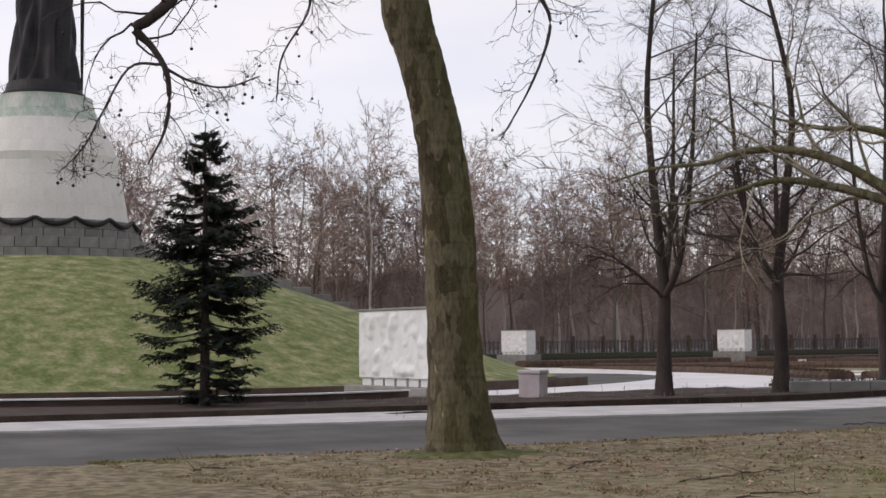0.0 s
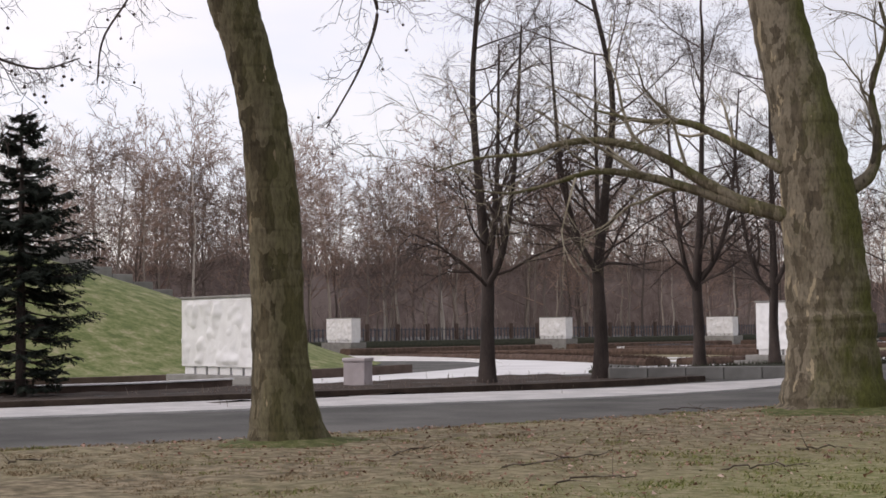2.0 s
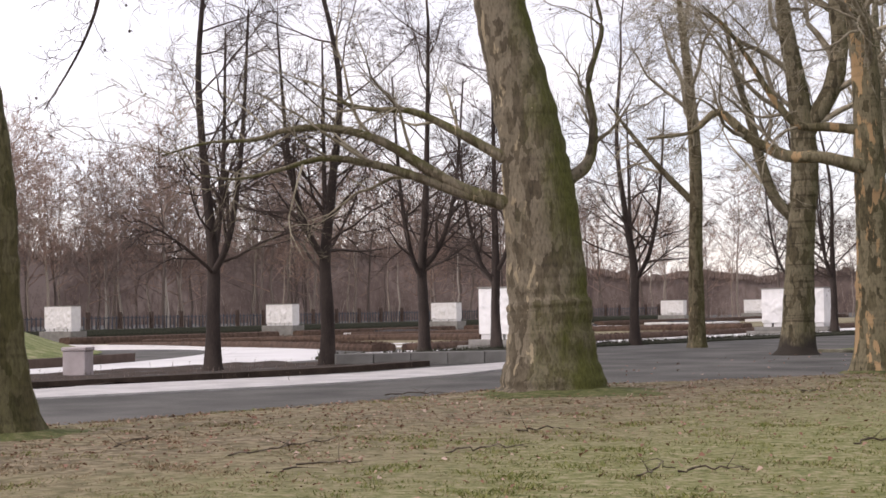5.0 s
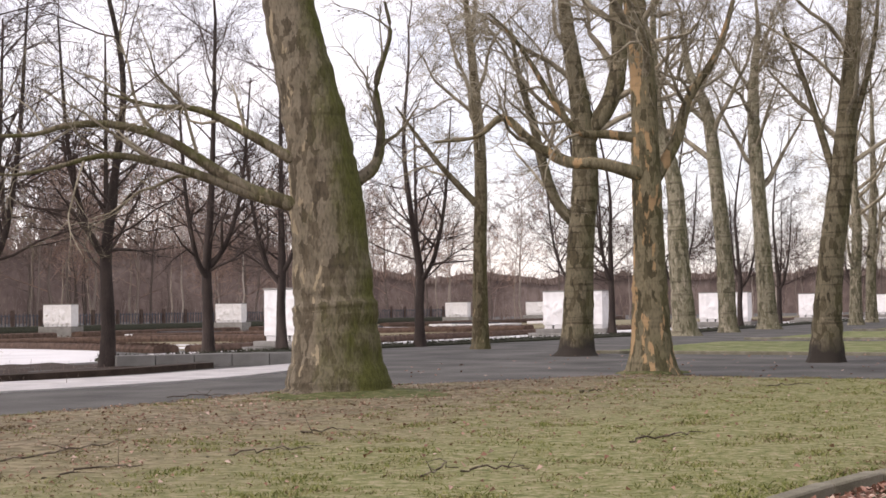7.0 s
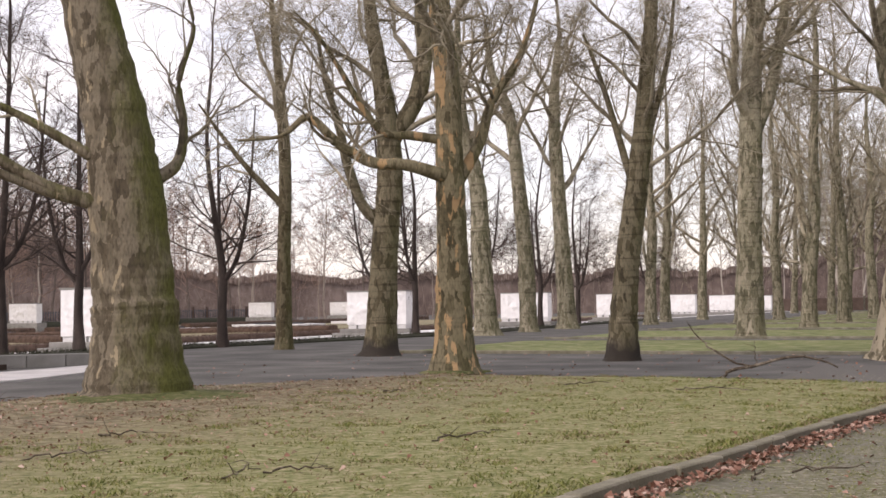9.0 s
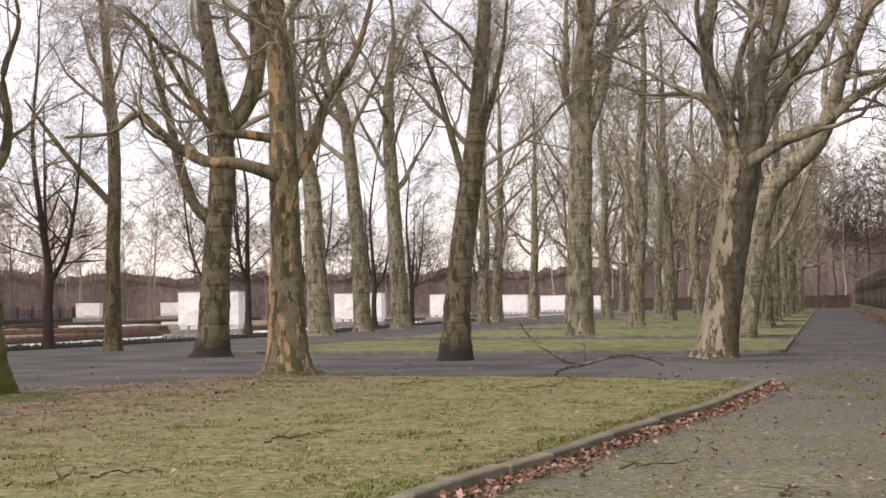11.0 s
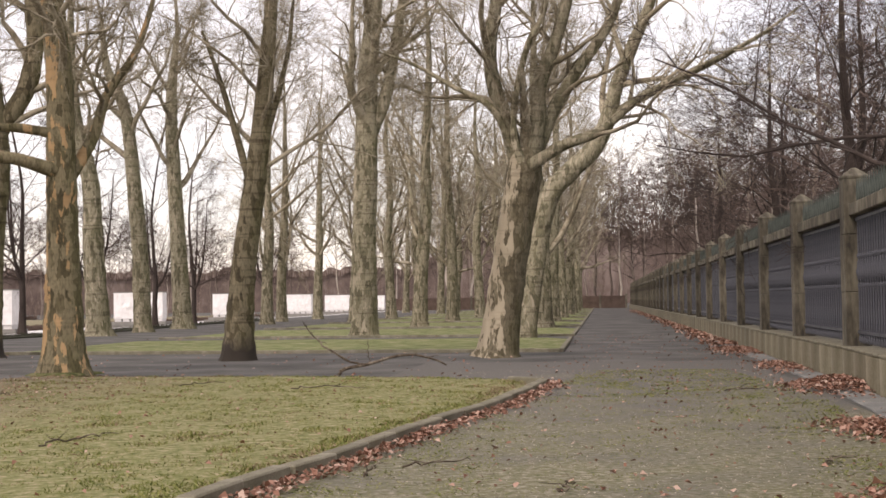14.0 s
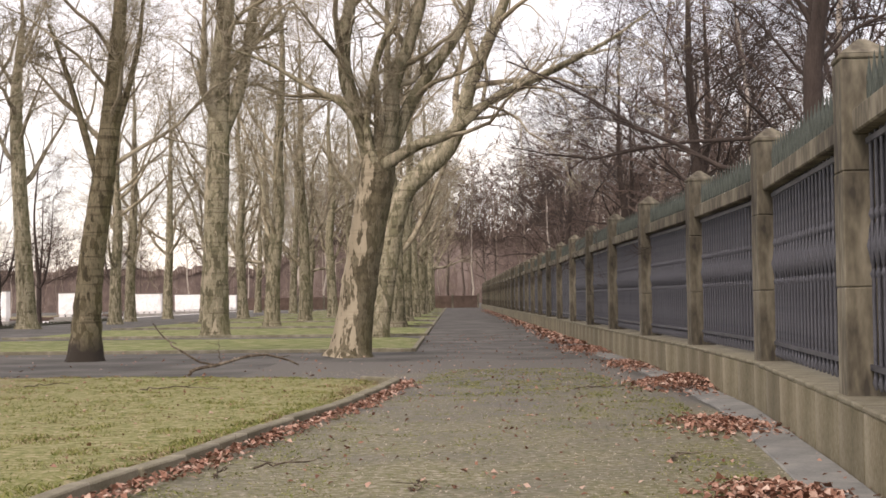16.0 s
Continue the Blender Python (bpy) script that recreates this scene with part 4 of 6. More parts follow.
# ---- relief slabs ----
def relief_slab(x, y, seed, z0, face_detail=True):
    rng = np.random.default_rng(seed)
    root = tagged(new("relief_slab"), "white carved limestone relief slab on a stepped grey plinth", "monument", "relief slabs round the field")
    root.location = (x, y, 0)
    nx, nz = (44, 30)
    gx, gz = np.meshgrid(np.linspace(0, 4.4, nx + 1), np.linspace(0.3, 2.52, nz + 1))
    rel = np.array([noise.noise(Vector((a * 2.1 + seed * 7, b * 1.1, 0))) + 0.6 * noise.noise(Vector((a * 5 + seed, b * 3.2, 4))) for a, b in zip(gx.ravel(), gz.ravel())])
    edge = np.minimum(np.minimum(gx.ravel(), 4.4 - gx.ravel()), np.minimum(gz.ravel() - 0.3, 2.52 - gz.ravel()))
    dy = -0.2 * np.clip(rel, -0.1, 0.7) * (edge > 0.12)
    body = block(0, 4.4, 0, 1.2, 0.28, 2.54, 0.02)
    part("slab", body, MARBLE, root)
    i = (np.arange(nz)[:, None] * (nx + 1) + np.arange(nx)[None, :]).ravel()
    mesh_np("relief", np.stack([gx.ravel(), dy - 0.012, gz.ravel()], 1), np.stack([i, i + 1, i + nx + 2, i + nx + 1], 1), MARBLE, root)
    part("cap", block(-0.05, 4.45, -0.06, 1.26, 2.54, 2.62, 0.015), STONE, root, "grey stone cap")
    foot = part("foot_block", block(-0.3, 0.3, 0.08, 1.12, 0.02, 0.28, 0.01), MARBLE, root)
    foot.location = (0.35, 0, 0)
    for k in range(1, 6):
        again(foot, 0.35 + k * 0.74, 0, 0)
    part("upper_step", block(-0.4, 4.8, -0.4, 1.6, z0 + 0.25, 0.02, 0.02), STONE, root)
    part("lower_step", block(-0.8, 5.2, -0.8, 2.0, z0 - 0.2, z0 + 0.25, 0.02), STONE, root)
    return root


for k in range(8):
    y = 24.9 + 31.85 * k
    relief_slab(-42.4, y, k, -0.5)
    relief_slab(-122.85, 89.7 + 31.85 * (k - 1), k + 10, -1.2)

# ---- plane trees ----
T1 = tree("plane_tree", "mottled olive-brown plane tree leaning over the lawn", [(0, 0, -0.05, 0.41), (-0.06, -0.08, 1.5, 0.34), (-0.1, -0.12, 2.8, 0.33), (-0.15, -0.22, 4.0, 0.3), (-0.25, -0.4, 5.0, 0.29), (-0.37, -0.58, 5.9, 0.31), (-0.3, -0.7, 8, 0.24), (0, -0.9, 11, 0.15)],
          [[(-0.34, -0.53, 6.71, 0.215), (-0.06, -2.02, 6.76, 0.149), (0.40, -3.30, 5.97, 0.115), (1.09, -4.21, 5.27, 0.095), (1.48, -4.57, 4.91, 0.087), (1.40, -4.76, 4.72, 0.08), (1.35, -4.88, 4.62, 0.07), (1.41, -4.72, 4.44, 0.046), (1.47, -4.59, 4.18, 0.04), (1.48, -4.57, 3.84, 0.03), (1.45, -4.62, 3.55, 0.02), (1.40, -4.76, 3.25, 0.009)],
           [(1.48, -4.57, 4.21, 0.023), (1.57, -4.36, 4.10, 0.017), (1.71, -4.05, 4.05, 0.014), (1.86, -3.74, 4.17, 0.009)],
           [(1.46, -4.62, 4.27, 0.023), (1.33, -4.93, 4.23, 0.017), (1.24, -5.18, 3.76, 0.014), (1.18, -5.34, 3.42, 0.012), (1.11, -5.54, 3.18, 0.006)],
           [(-0.29, -0.45, 6.27, 0.14), (0.50, -0.16, 6.49, 0.09), (1.27, 0.04, 5.84, 0.054), (1.46, 0.28, 5.49, 0.034), (1.48, 0.32, 5.14, 0.027), (1.35, 0.14, 4.53, 0.02), (1.12, -0.17, 3.85, 0.01)],
           [(-0.29, -0.45, 6.27, 0.107), (0.00, -0.93, 6.78, 0.07), (-0.06, -2.02, 6.00, 0.041), (-0.11, -2.11, 5.44, 0.02), (-0.26, -2.39, 4.88, 0.017), (-0.29, -2.45, 4.34, 0.01)]],
          style(3, (13, 5), (0.24, 0.45), (0.17, 0.32, 0.36), (-0.03, -0.07, -0.05), thin=0.005, segs=(8, 8, 6), sides=(7, 4, 3), girth=0.42), 1, PLANE, DARKBARK, (-14.84, 10.2, 0.05), auto=4, auto_from=0.86, auto_len=4,
          twigs=((2, 0.16, 0.6), (1, 0.1, 0.7)), fine=0.005, sag=-0.15, flare=0.4, balls=110, limb_bark=DARKBARK, limb_girth=0.75)
T2 = tree("plane_tree", "thick plane tree with flaking cream and green bark", [(0, 0, -0.05, 0.80), (0, 0, 1.0, 0.72), (-0.06, 0, 1.9, 0.68), (-0.2, -0.08, 3.9, 0.58), (-0.42, -0.2, 5.35, 0.5), (-0.66, -0.36, 6.8, 0.44), (-0.9, -0.5, 9, 0.35), (-1.0, -0.5, 13, 0.2)],
          [[(-0.30, -0.42, 3.19, 0.13), (-0.97, -0.95, 3.46, 0.105), (-1.53, -1.39, 3.86, 0.095), (-2.11, -1.87, 4.33, 0.08), (-2.72, -2.41, 4.56, 0.066), (-3.27, -2.94, 4.54, 0.053), (-3.68, -3.34, 4.37, 0.038), (-4.21, -3.90, 4.32, 0.024), (-4.71, -4.47, 4.10, 0.014)],
           [(-0.5, -0.6, 3.22, 0.1), (-1.05, -1.01, 3.42, 0.09), (-1.71, -1.54, 3.74, 0.08), (-2.29, -2.03, 3.96, 0.067), (-2.86, -2.54, 4.05, 0.053), (-3.42, -3.07, 3.85, 0.038), (-3.88, -3.55, 3.71, 0.024), (-4.34, -4.04, 3.78, 0.014)],
           [(-0.45, -0.5, 3.97, 0.105), (-1.11, -1.06, 4.47, 0.076), (-1.70, -1.53, 4.83, 0.057), (-2.28, -2.02, 4.89, 0.038), (-2.85, -2.53, 5.09, 0.019)],
           [(0.05, 0.6, 3.7, 0.13), (0.22, 0.95, 4.0, 0.1), (0.25, 1.10, 4.62, 0.08), (0.18, 1.06, 5.42, 0.06), (0.40, 1.19, 6.29, 0.04), (0.33, 1.15, 6.89, 0.025)]], PLANE_NEAR, 2, PLANE_GREEN, TWIG, (-13.5, 20.1, 0.05), flare=0.42, auto=6, auto_from=0.72, auto_len=5, twigs=((4, 0.4, 0.45), (1, 0.25, 0.6)), fine=0.006, balls=60)
T4 = tree("plane_tree", "forked plane tree with a dark foot on the asphalt", [(0, 0, -0.05, 0.52), (0.15, 0.05, 3.1, 0.42), (0.33, 0.15, 5.2, 0.4), (0.32, 0.14, 6.6, 0.36), (0.2, 0.1, 8, 0.3), (-0.15, -0.1, 11, 0.2), (-0.2, 0, 15, 0.1)],
          [[(0.30, 0.16, 6.5, 0.3), (0.86, 0.41, 7.41, 0.29), (1.20, 0.55, 8.19, 0.28), (1.37, 0.62, 9.43, 0.25), (1.28, 0.58, 10.66, 0.22), (1.54, 0.69, 12.43, 0.17), (1.73, 0.77, 14.56, 0.087)],
           [(0.1, 0.06, 4.0, 0.2), (-0.47, -0.19, 4.70, 0.17), (-0.85, -0.37, 5.93, 0.155), (-1.08, -0.47, 7.16, 0.122), (-1.45, -0.66, 8.56, 0.087), (-1.67, -0.77, 10.15, 0.052)]], PLANE_NEAR, 3, PLANE_WET, TWIG, (-18.0, 39.9, 0), auto=8, auto_from=0.45, auto_girth=0.65, twigs=((6, 0.6, 0.5), (3, 0.35, 0.6)))
T5 = tree("plane_tree", "plane tree with peeling orange and cream bark", [(0, 0, -0.05, 0.48), (0, 0, 2.6, 0.34), (-0.04, 0, 4.5, 0.31), (-0.07, 0, 6.4, 0.28), (-0.2, -0.1, 8.3, 0.24), (-0.3, 0, 12, 0.15)],
          [[(-0.10, -0.2, 4.3, 0.16), (-0.75, -0.76, 4.52, 0.134), (-1.42, -1.06, 4.58, 0.122), (-2.08, -1.37, 4.99, 0.11), (-2.67, -1.66, 5.57, 0.085), (-3.16, -1.92, 5.17, 0.049), (-4.00, -2.39, 5.05, 0.024)],
           [(-0.16, -0.1, 5.1, 0.12), (-0.74, -0.43, 5.19, 0.1), (-1.31, -0.68, 5.26, 0.086), (-1.75, -0.88, 5.83, 0.074), (-2.19, -1.09, 6.70, 0.055), (-2.63, -1.30, 7.45, 0.037), (-3.06, -1.53, 7.94, 0.018)],
           [(0.0, 0.1, 4.0, 0.15), (0.47, 0.58, 5.11, 0.125), (0.72, 0.67, 5.99, 0.1), (1.32, 0.88, 6.99, 0.075), (1.70, 1.00, 8.24, 0.05), (1.84, 1.05, 9.26, 0.031)]], PLANE_NEAR, 4, PLANE_ORANGE, TWIG, (-11.3, 29.0, 0.05), auto=7, auto_from=0.6, auto_girth=0.65, twigs=((6, 0.5, 0.5), (3, 0.3, 0.6)))
T6 = tree("plane_tree", "slender leaning plane tree with a dark foot", [(0, 0, -0.05, 0.42), (0.15, 0.03, 2.3, 0.33), (0.48, 0.1, 4.75, 0.29), (0.7, 0.15, 6.6, 0.24), (0.95, 0.2, 9.6, 0.17), (1.1, 0.2, 14, 0.08)],
          [[(0.52, 0.12, 5.1, 0.12), (0.88, 0.20, 6.26, 0.09), (1.34, 0.31, 8.08, 0.067), (1.51, 0.34, 9.59, 0.037)],
           [(0.42, 0.08, 4.4, 0.105), (0.01, -0.02, 5.97, 0.09), (-0.41, -0.13, 7.48, 0.067), (-0.83, -0.24, 8.69, 0.037)]], PLANE_NEAR, 5, PLANE_WET, TWIG, (-9.5, 36.5, 0), auto=9, auto_from=0.4, auto_girth=0.6, auto_len=5, twigs=((6, 0.6, 0.5), (3, 0.35, 0.6)))
TM = tree("plane_tree", "leaning plane tree with spreading limbs at the path", [(0, 0, -0.05, 0.50), (0.37, 0, 2.7, 0.46), (0.68, 0, 4.5, 0.46), (0.76, 0, 5.1, 0.44), (0.8, 0, 5.5, 0.2)],
          [[(0.66, 0.04, 4.8, 0.26), (0.34, 0.03, 6.04, 0.223), (-0.02, 0.00, 7.16, 0.2), (-0.11, -0.01, 8.20, 0.185), (0.08, 0.01, 9.40, 0.163), (0.17, 0.01, 10.91, 0.119), (0.41, 0.03, 12.72, 0.059)],
           [(0.75, -0.3, 4.9, 0.14), (0.52, -0.46, 5.75, 0.095), (0.56, -0.46, 6.64, 0.088), (0.91, -0.44, 8.11, 0.08), (1.36, -0.42, 9.00, 0.066), (1.60, -0.42, 10.48, 0.037)],
           [(0.85, 0.05, 4.9, 0.27), (1.12, 0.07, 6.18, 0.223), (1.17, 0.07, 7.15, 0.208), (1.59, 0.08, 8.20, 0.178), (1.94, 0.09, 9.40, 0.148), (2.19, 0.10, 10.90, 0.089)],
           [(0.94, 0.2, 5.1, 0.224), (1.45, 0.38, 6.37, 0.194), (2.14, 0.40, 7.49, 0.165), (3.06, 0.40, 8.84, 0.135), (3.53, 0.39, 10.35, 0.09), (4.00, 0.38, 11.86, 0.045)],
           [(0.95, -0.3, 5.0, 0.174), (1.84, -0.71, 5.46, 0.145), (2.72, -0.70, 5.77, 0.123), (3.60, -0.71, 6.49, 0.102), (4.19, -0.73, 6.84, 0.087), (5.65, -0.82, 7.51, 0.065), (6.81, -0.93, 8.09, 0.044), (7.82, -1.06, 8.78, 0.022)],
           [(0.50, -0.1, 5.4, 0.103), (-0.07, -0.30, 6.52, 0.088), (-1.09, -0.39, 7.11, 0.066), (-2.10, -0.51, 7.70, 0.044), (-3.11, -0.66, 8.06, 0.022)]], PLANE_NEAR, 6, PLANE_PALE, TWIG, (-2.7, 37.2, 0), auto=0, auto_len=2, limb_bark=PLANE_GREY, twigs=((6, 0.6, 0.5), (3, 0.35, 0.6)))
TM2 = tree("plane_tree", "plane tree bent far over the path", [(0, 0, -0.05, 0.42), (0.52, 0, 3.27, 0.4), (1.03, 0, 5.5, 0.4), (1.89, 0, 6.5, 0.38), (2.8, 0, 7.38, 0.36), (3.37, 0, 8.49, 0.32), (3.77, 0, 9.95, 0.28), (4.42, 0, 11.51, 0.24), (5.11, 0, 13.08, 0.2), (6.05, -0.08, 16, 0.1)],
           [[(3.37, 0.00, 8.4, 0.22), (4.16, -0.01, 9.04, 0.178), (5.96, -0.08, 9.91, 0.134), (7.75, -0.20, 10.76, 0.1), (9.75, -0.41, 11.82, 0.056)]], PLANE_NEAR, 7, PLANE_GREY, TWIG, (-3.0, 56, 0), auto=8, auto_from=0.5)
tree("plane_tree", "massive straight plane tree with a forked head", [(0, 0, -0.05, 0.58), (0.08, 0.02, 4.6, 0.5), (0.22, 0.04, 8.2, 0.48), (0.36, 0.06, 11.7, 0.4), (0.6, 0.1, 14.1, 0.34), (0.86, 0.1, 17.7, 0.2)],
     [[(0.29, 0.05, 8.3, 0.3), (1.04, 0.17, 10.3, 0.27), (1.52, 0.24, 12.7, 0.22), (1.9, 0.3, 15.1, 0.15)]], PLANE_NEAR, 8, PLANE_GREY, TWIG, (-10.0, 59.4, 0), auto=9, auto_from=0.4, auto_len=6, fine=0.013)
tree("plane_tree", "plane tree bowed at the field edge", [(0.56, -0.26, -0.05, 0.6), (0.36, -0.34, 4.07, 0.5), (0.22, -0.39, 7.47, 0.42), (-0.41, -0.63, 10.33, 0.34), (-0.63, -0.71, 13.47, 0.24), (-0.6, -0.7, 17, 0.1)], [], PLANE_FAR, 21, PLANE_GREY, TWIG, (-24.8, 67, 0), auto=9, auto_from=0.4, auto_len=6, fine=0.016)
tree("plane_tree", "plane tree bowed at the field edge", [(0.25, 0, -0.05, 0.5), (0.11, -0.02, 4.32, 0.44), (-0.26, -0.15, 9.05, 0.38), (-0.66, -0.28, 12.2, 0.32), (-1.52, -0.59, 14.5, 0.22), (-1.8, -0.6, 17, 0.1)], [], PLANE_FAR, 22, PLANE_GREY, TWIG, (-25, 75, 0), auto=9, auto_from=0.4, auto_len=6, fine=0.016)
tree("plane_tree", "tall plane tree at the field edge", [(0.09, 0.28, -0.05, 0.6), (-0.15, 0.21, 5.3, 0.48), (-0.41, 0.13, 9.9, 0.42), (-0.51, 0.10, 14.1, 0.34), (-0.11, 0.22, 18.3, 0.15)], [], PLANE_FAR, 23, PLANE_GREY, TWIG, (-25.4, 84, 0), auto=9, auto_from=0.4, auto_len=6, fine=0.016)
tree("plane_tree", "slender plane tree on the asphalt edge", [(0.06, 0.03, -0.05, 0.32), (0.07, 0.04, 3.48, 0.25), (0.15, 0.08, 6.6, 0.23), (0, 0, 9.7, 0.18), (-0.25, -0.14, 12.9, 0.1)],
     [[(0.1, 0.05, 5.2, 0.14), (-1.02, -0.56, 6.60, 0.104), (-1.72, -0.96, 7.63, 0.083), (-2.6, -1.4, 9, 0.03)]], PLANE_NEAR, 24, PLANE, TWIG, (-24.7, 46.1, 0), auto=7, auto_from=0.5, auto_len=4.5)

variants = []
rv = np.random.default_rng(40)
for k in range(4):
    bend = rv.normal(0, 0.35, 2)
    variants.append(tree("plane_tree", "tall pale grey-brown plane tree in the avenue", [(0, 0, -0.05, 0.46), (bend[0] * 0.3, 0, 3, 0.38), (bend[0], bend[1] * 0.4, 6.5, 0.33), (bend[0] * 0.6, bend[1], 10, 0.26), (bend[0] * 1.4, bend[1], 15, 0.16), (bend[0], bend[1], 19, 0.06)],
                         [], PLANE_FAR, 50 + k, PLANE_GREY, TWIG, (0, 0, 0), auto=13, auto_from=0.24, auto_len=7, group="avenue plane trees", twigs=((5, 0.9, 0.5), (2, 0.5, 0.6)), fine=0.017))
places = [(-10.1, 79.1), (-23.4, 98), (-25.3, 111), (-3.0, 75)]
places += [(-3.0 + rv.normal(0, 0.15), 94 + 19 * k) for k in range(7)] + [(-10 + rv.normal(0, 0.2), 98 + 19 * k) for k in range(5)]
places += [(-17.5 + rv.normal(0, 0.3), 98 + 19 * k) for k in range(5)] + [(-25 + rv.normal(0, 0.4), 125 + 19 * k) for k in range(4)]
for k, (x, y) in enumerate(places):
    m = pose(x, y, 0, 0, 0, rv.uniform(0, 360))
    if k < 4:
        variants[k].matrix_basis = m
    else:
        copy_thing(variants[int(rv.integers(4))], m)

# ---- lindens by the field ----
lind = []
for k in range(3):
    r0 = np.random.default_rng(300 + k)
    t0 = r0.normal(0, 0.25, 4)
    lind.append(tree("linden_tree", "dark bare linden tree with a spreading crown", [(0, 0, -0.05, 0.23), (0.03, 0, 1.5, 0.175), (0, 0.05, 3.0, 0.16), (t0[0] * 0.6, t0[1] * 0.6, 5.0, 0.12), (t0[0] * 1.4, t0[1] * 1.4, 8.0, 0.08), (t0[2], t0[3], 11.5, 0.05)],
                     [[(0, 0, 2.5 + 0.4 * q, 0.1), (0.7 * math.cos(2.1 * q + k), 0.7 * math.sin(2.1 * q + k), 3.6 + 0.4 * q, 0.085), (1.2 * math.cos(2.1 * q + k), 1.2 * math.sin(2.1 * q + k), 6.0, 0.06), (1.5 * math.cos(2.1 * q + k), 1.5 * math.sin(2.1 * q + k), 9.5, 0.025)] for q in range(2)],
                     LINDEN, 80 + k, DARKBARK, LINDEN_TWIG, (0, 0, 0), auto=16, auto_from=0.36, auto_len=4.6, group="lindens beside the field", spread=(0.75, 1.35), twigs=((4, 0.5, 0.5), (2, 0.35, 0.6)), fine=0.009, auto_girth=0.6))
lp = [(-28.3, 26.0), (-27.3, 29.4), (-30.9, 38.2), (-32.7, 44.9), (-28.8, 48.8), (-31, 73.6), (-34, 75), (-31, 84), (-30.5, 95), (-31, 106), (-31, 130)]
for k, (x, y) in enumerate(lp):
    m = pose(x, y, float(ground_z(np.array([x]), np.array([y]))[0]), 0, 0, 77 * k)
    if k < 3:
        lind[k].matrix_basis = m
    else:
        copy_thing(lind[k % 3], m)

# dark trees behind the fence
oaks = []
for k in range(2):
    oaks.append(tree("park_tree", "dark bare broadleaf tree behind the fence", [(0, 0, -0.05, 0.32), (0.1, 0, 3, 0.25), (0.0, 0.2, 6, 0.2), (0.3, 0, 9, 0.14), (0.2, 0, 14, 0.05)], [],
                     style(3, (7, 6), (0.45, 0.5), (0.14, 0.2, 0.22), (0.03, 0.02, 0.02), thin=0.01, segs=(7, 5, 3), sides=(6, 3, 3)), 400 + k, DARKBARK, DARKBARK, (0, 0, 0), auto=13, auto_from=0.3, auto_len=7.5,
                     group="trees behind the fence", spread=(0.6, 1.3), twigs=((6, 0.7, 0.5), (2, 0.4, 0.6)), fine=0.012, auto_girth=0.6))
for k, (x, y) in enumerate([(7.6, 29.5), (10.5, 40), (8.6, 51), (11, 62), (9.5, 78), (12, 96), (9.5, 115), (11, 140)]):
    m = pose(x, y, 0, 0, 0, 131 * k)
    if k < 2:
        oaks[k].matrix_basis = m
    else:
        copy_thing(oaks[k % 2], m)

# ---- spruce ----
def spruce(x, y, height, seed):
    rng = np.random.default_rng(seed)
    root = tagged(new("spruce_tree"), "dark green young spruce tree by the low wall", "tree")
    root.location = (x, y, 0)
    w = Wood()
    w.tube([(0, 0, -0.1), (0, 0, height * 0.5), (0, 0, height)], [0.13, 0.08, 0.01], 8)
    nd, nv = [], []
    nf = []
    whorls = 19
    for k in range(whorls * 11):
        u = (k // 11 + rng.normal(0, 0.35)) / whorls
        z = 0.35 + (height - 0.5) * min(max(u, 0), 0.985)
        reach = float(np.interp(u, [0, 0.12, 0.3, 0.45, 0.6, 0.8, 1.0], [1.05, 1.15, 1.75, 1.9, 1.4, 0.85, 0.22])) * rng.uniform(0.4, 1.12)
        a = rng.uniform(0, 2 * math.pi)
        c, s = math.cos(a), math.sin(a)
        tilt = 0.35 * (u - 0.45)
        pts = [(c * reach * t, s * reach * t, z + reach * (tilt * t - 0.32 * t + 0.36 * t * t)) for t in np.linspace(0, 1, 7)]
        w.tube(pts, np.linspace(0.024, 0.006, 7), 4)
        for t in np.arange(0.2 if u > 0.3 else 0.45, 1.0, 0.075):
            i = int(t * 6)
            q = np.array(pts[i]) * (1 - (t * 6 - i)) + np.array(pts[min(i + 1, 6)]) * (t * 6 - i)
            for side in (-1, 1):
                ln = (0.36 * reach * (1 - t * 0.7) * rng.uniform(0.6, 1.2) + 0.07) * (1 if u < 0.75 else 0.7)
                b = a + side * rng.uniform(0.5, 0.9)
                e = q + np.array([math.cos(b) * ln, math.sin(b) * ln, -0.3 * ln + rng.normal(0, 0.04)])
                nd.append((q, e))
    for q, e in nd:
        d = e - q
        ln = np.linalg.norm(d)
        d = d / ln
        sd = np.cross(d, [0, 0, 1.0])
        for m in range(int(ln / 0.034)):
            p0 = q + d * 0.04 * m
            for sg in (-1, 1):
                tip = p0 + d * 0.06 + sd * sg * 0.075 + np.array([0, 0, rng.uniform(-0.06, 0.04)])
                n0 = len(nv)
                nv.extend([p0 - d * 0.03, p0 + d * 0.03, tip])
                nf.append((n0, n0 + 1, n0 + 2))
    mesh_np("trunk", *w.arrays(), DARKBARK, root)
    mesh_np("crown", nv, nf, NEEDLES, root, smooth=False)


spruce(-30.8, 13.9, 6.75, 5)

# ---- park fence ----
fence = tagged(new("park_fence"), "tall iron fence between mossy stone posts on a low wall", "fence", kind="structure")
FL = [(2.4, -1.0), (2.85, 5.9), (3.6, 12.4), (4.25, 18.95), (4.42, 25.4), (4.4, 31.8), (4.39, 38.2), (4.39, 44.6)] + [(4.39 - 0.001 * k, 51.0 + 6.4 * k) for k in range(26)]


def set_at(ob, x, y, th, along=0.0, z=0.0):
    ob.location, ob.rotation_euler = (x + along * math.cos(th), y + along * math.sin(th), z), (0, 0, th)
    return ob


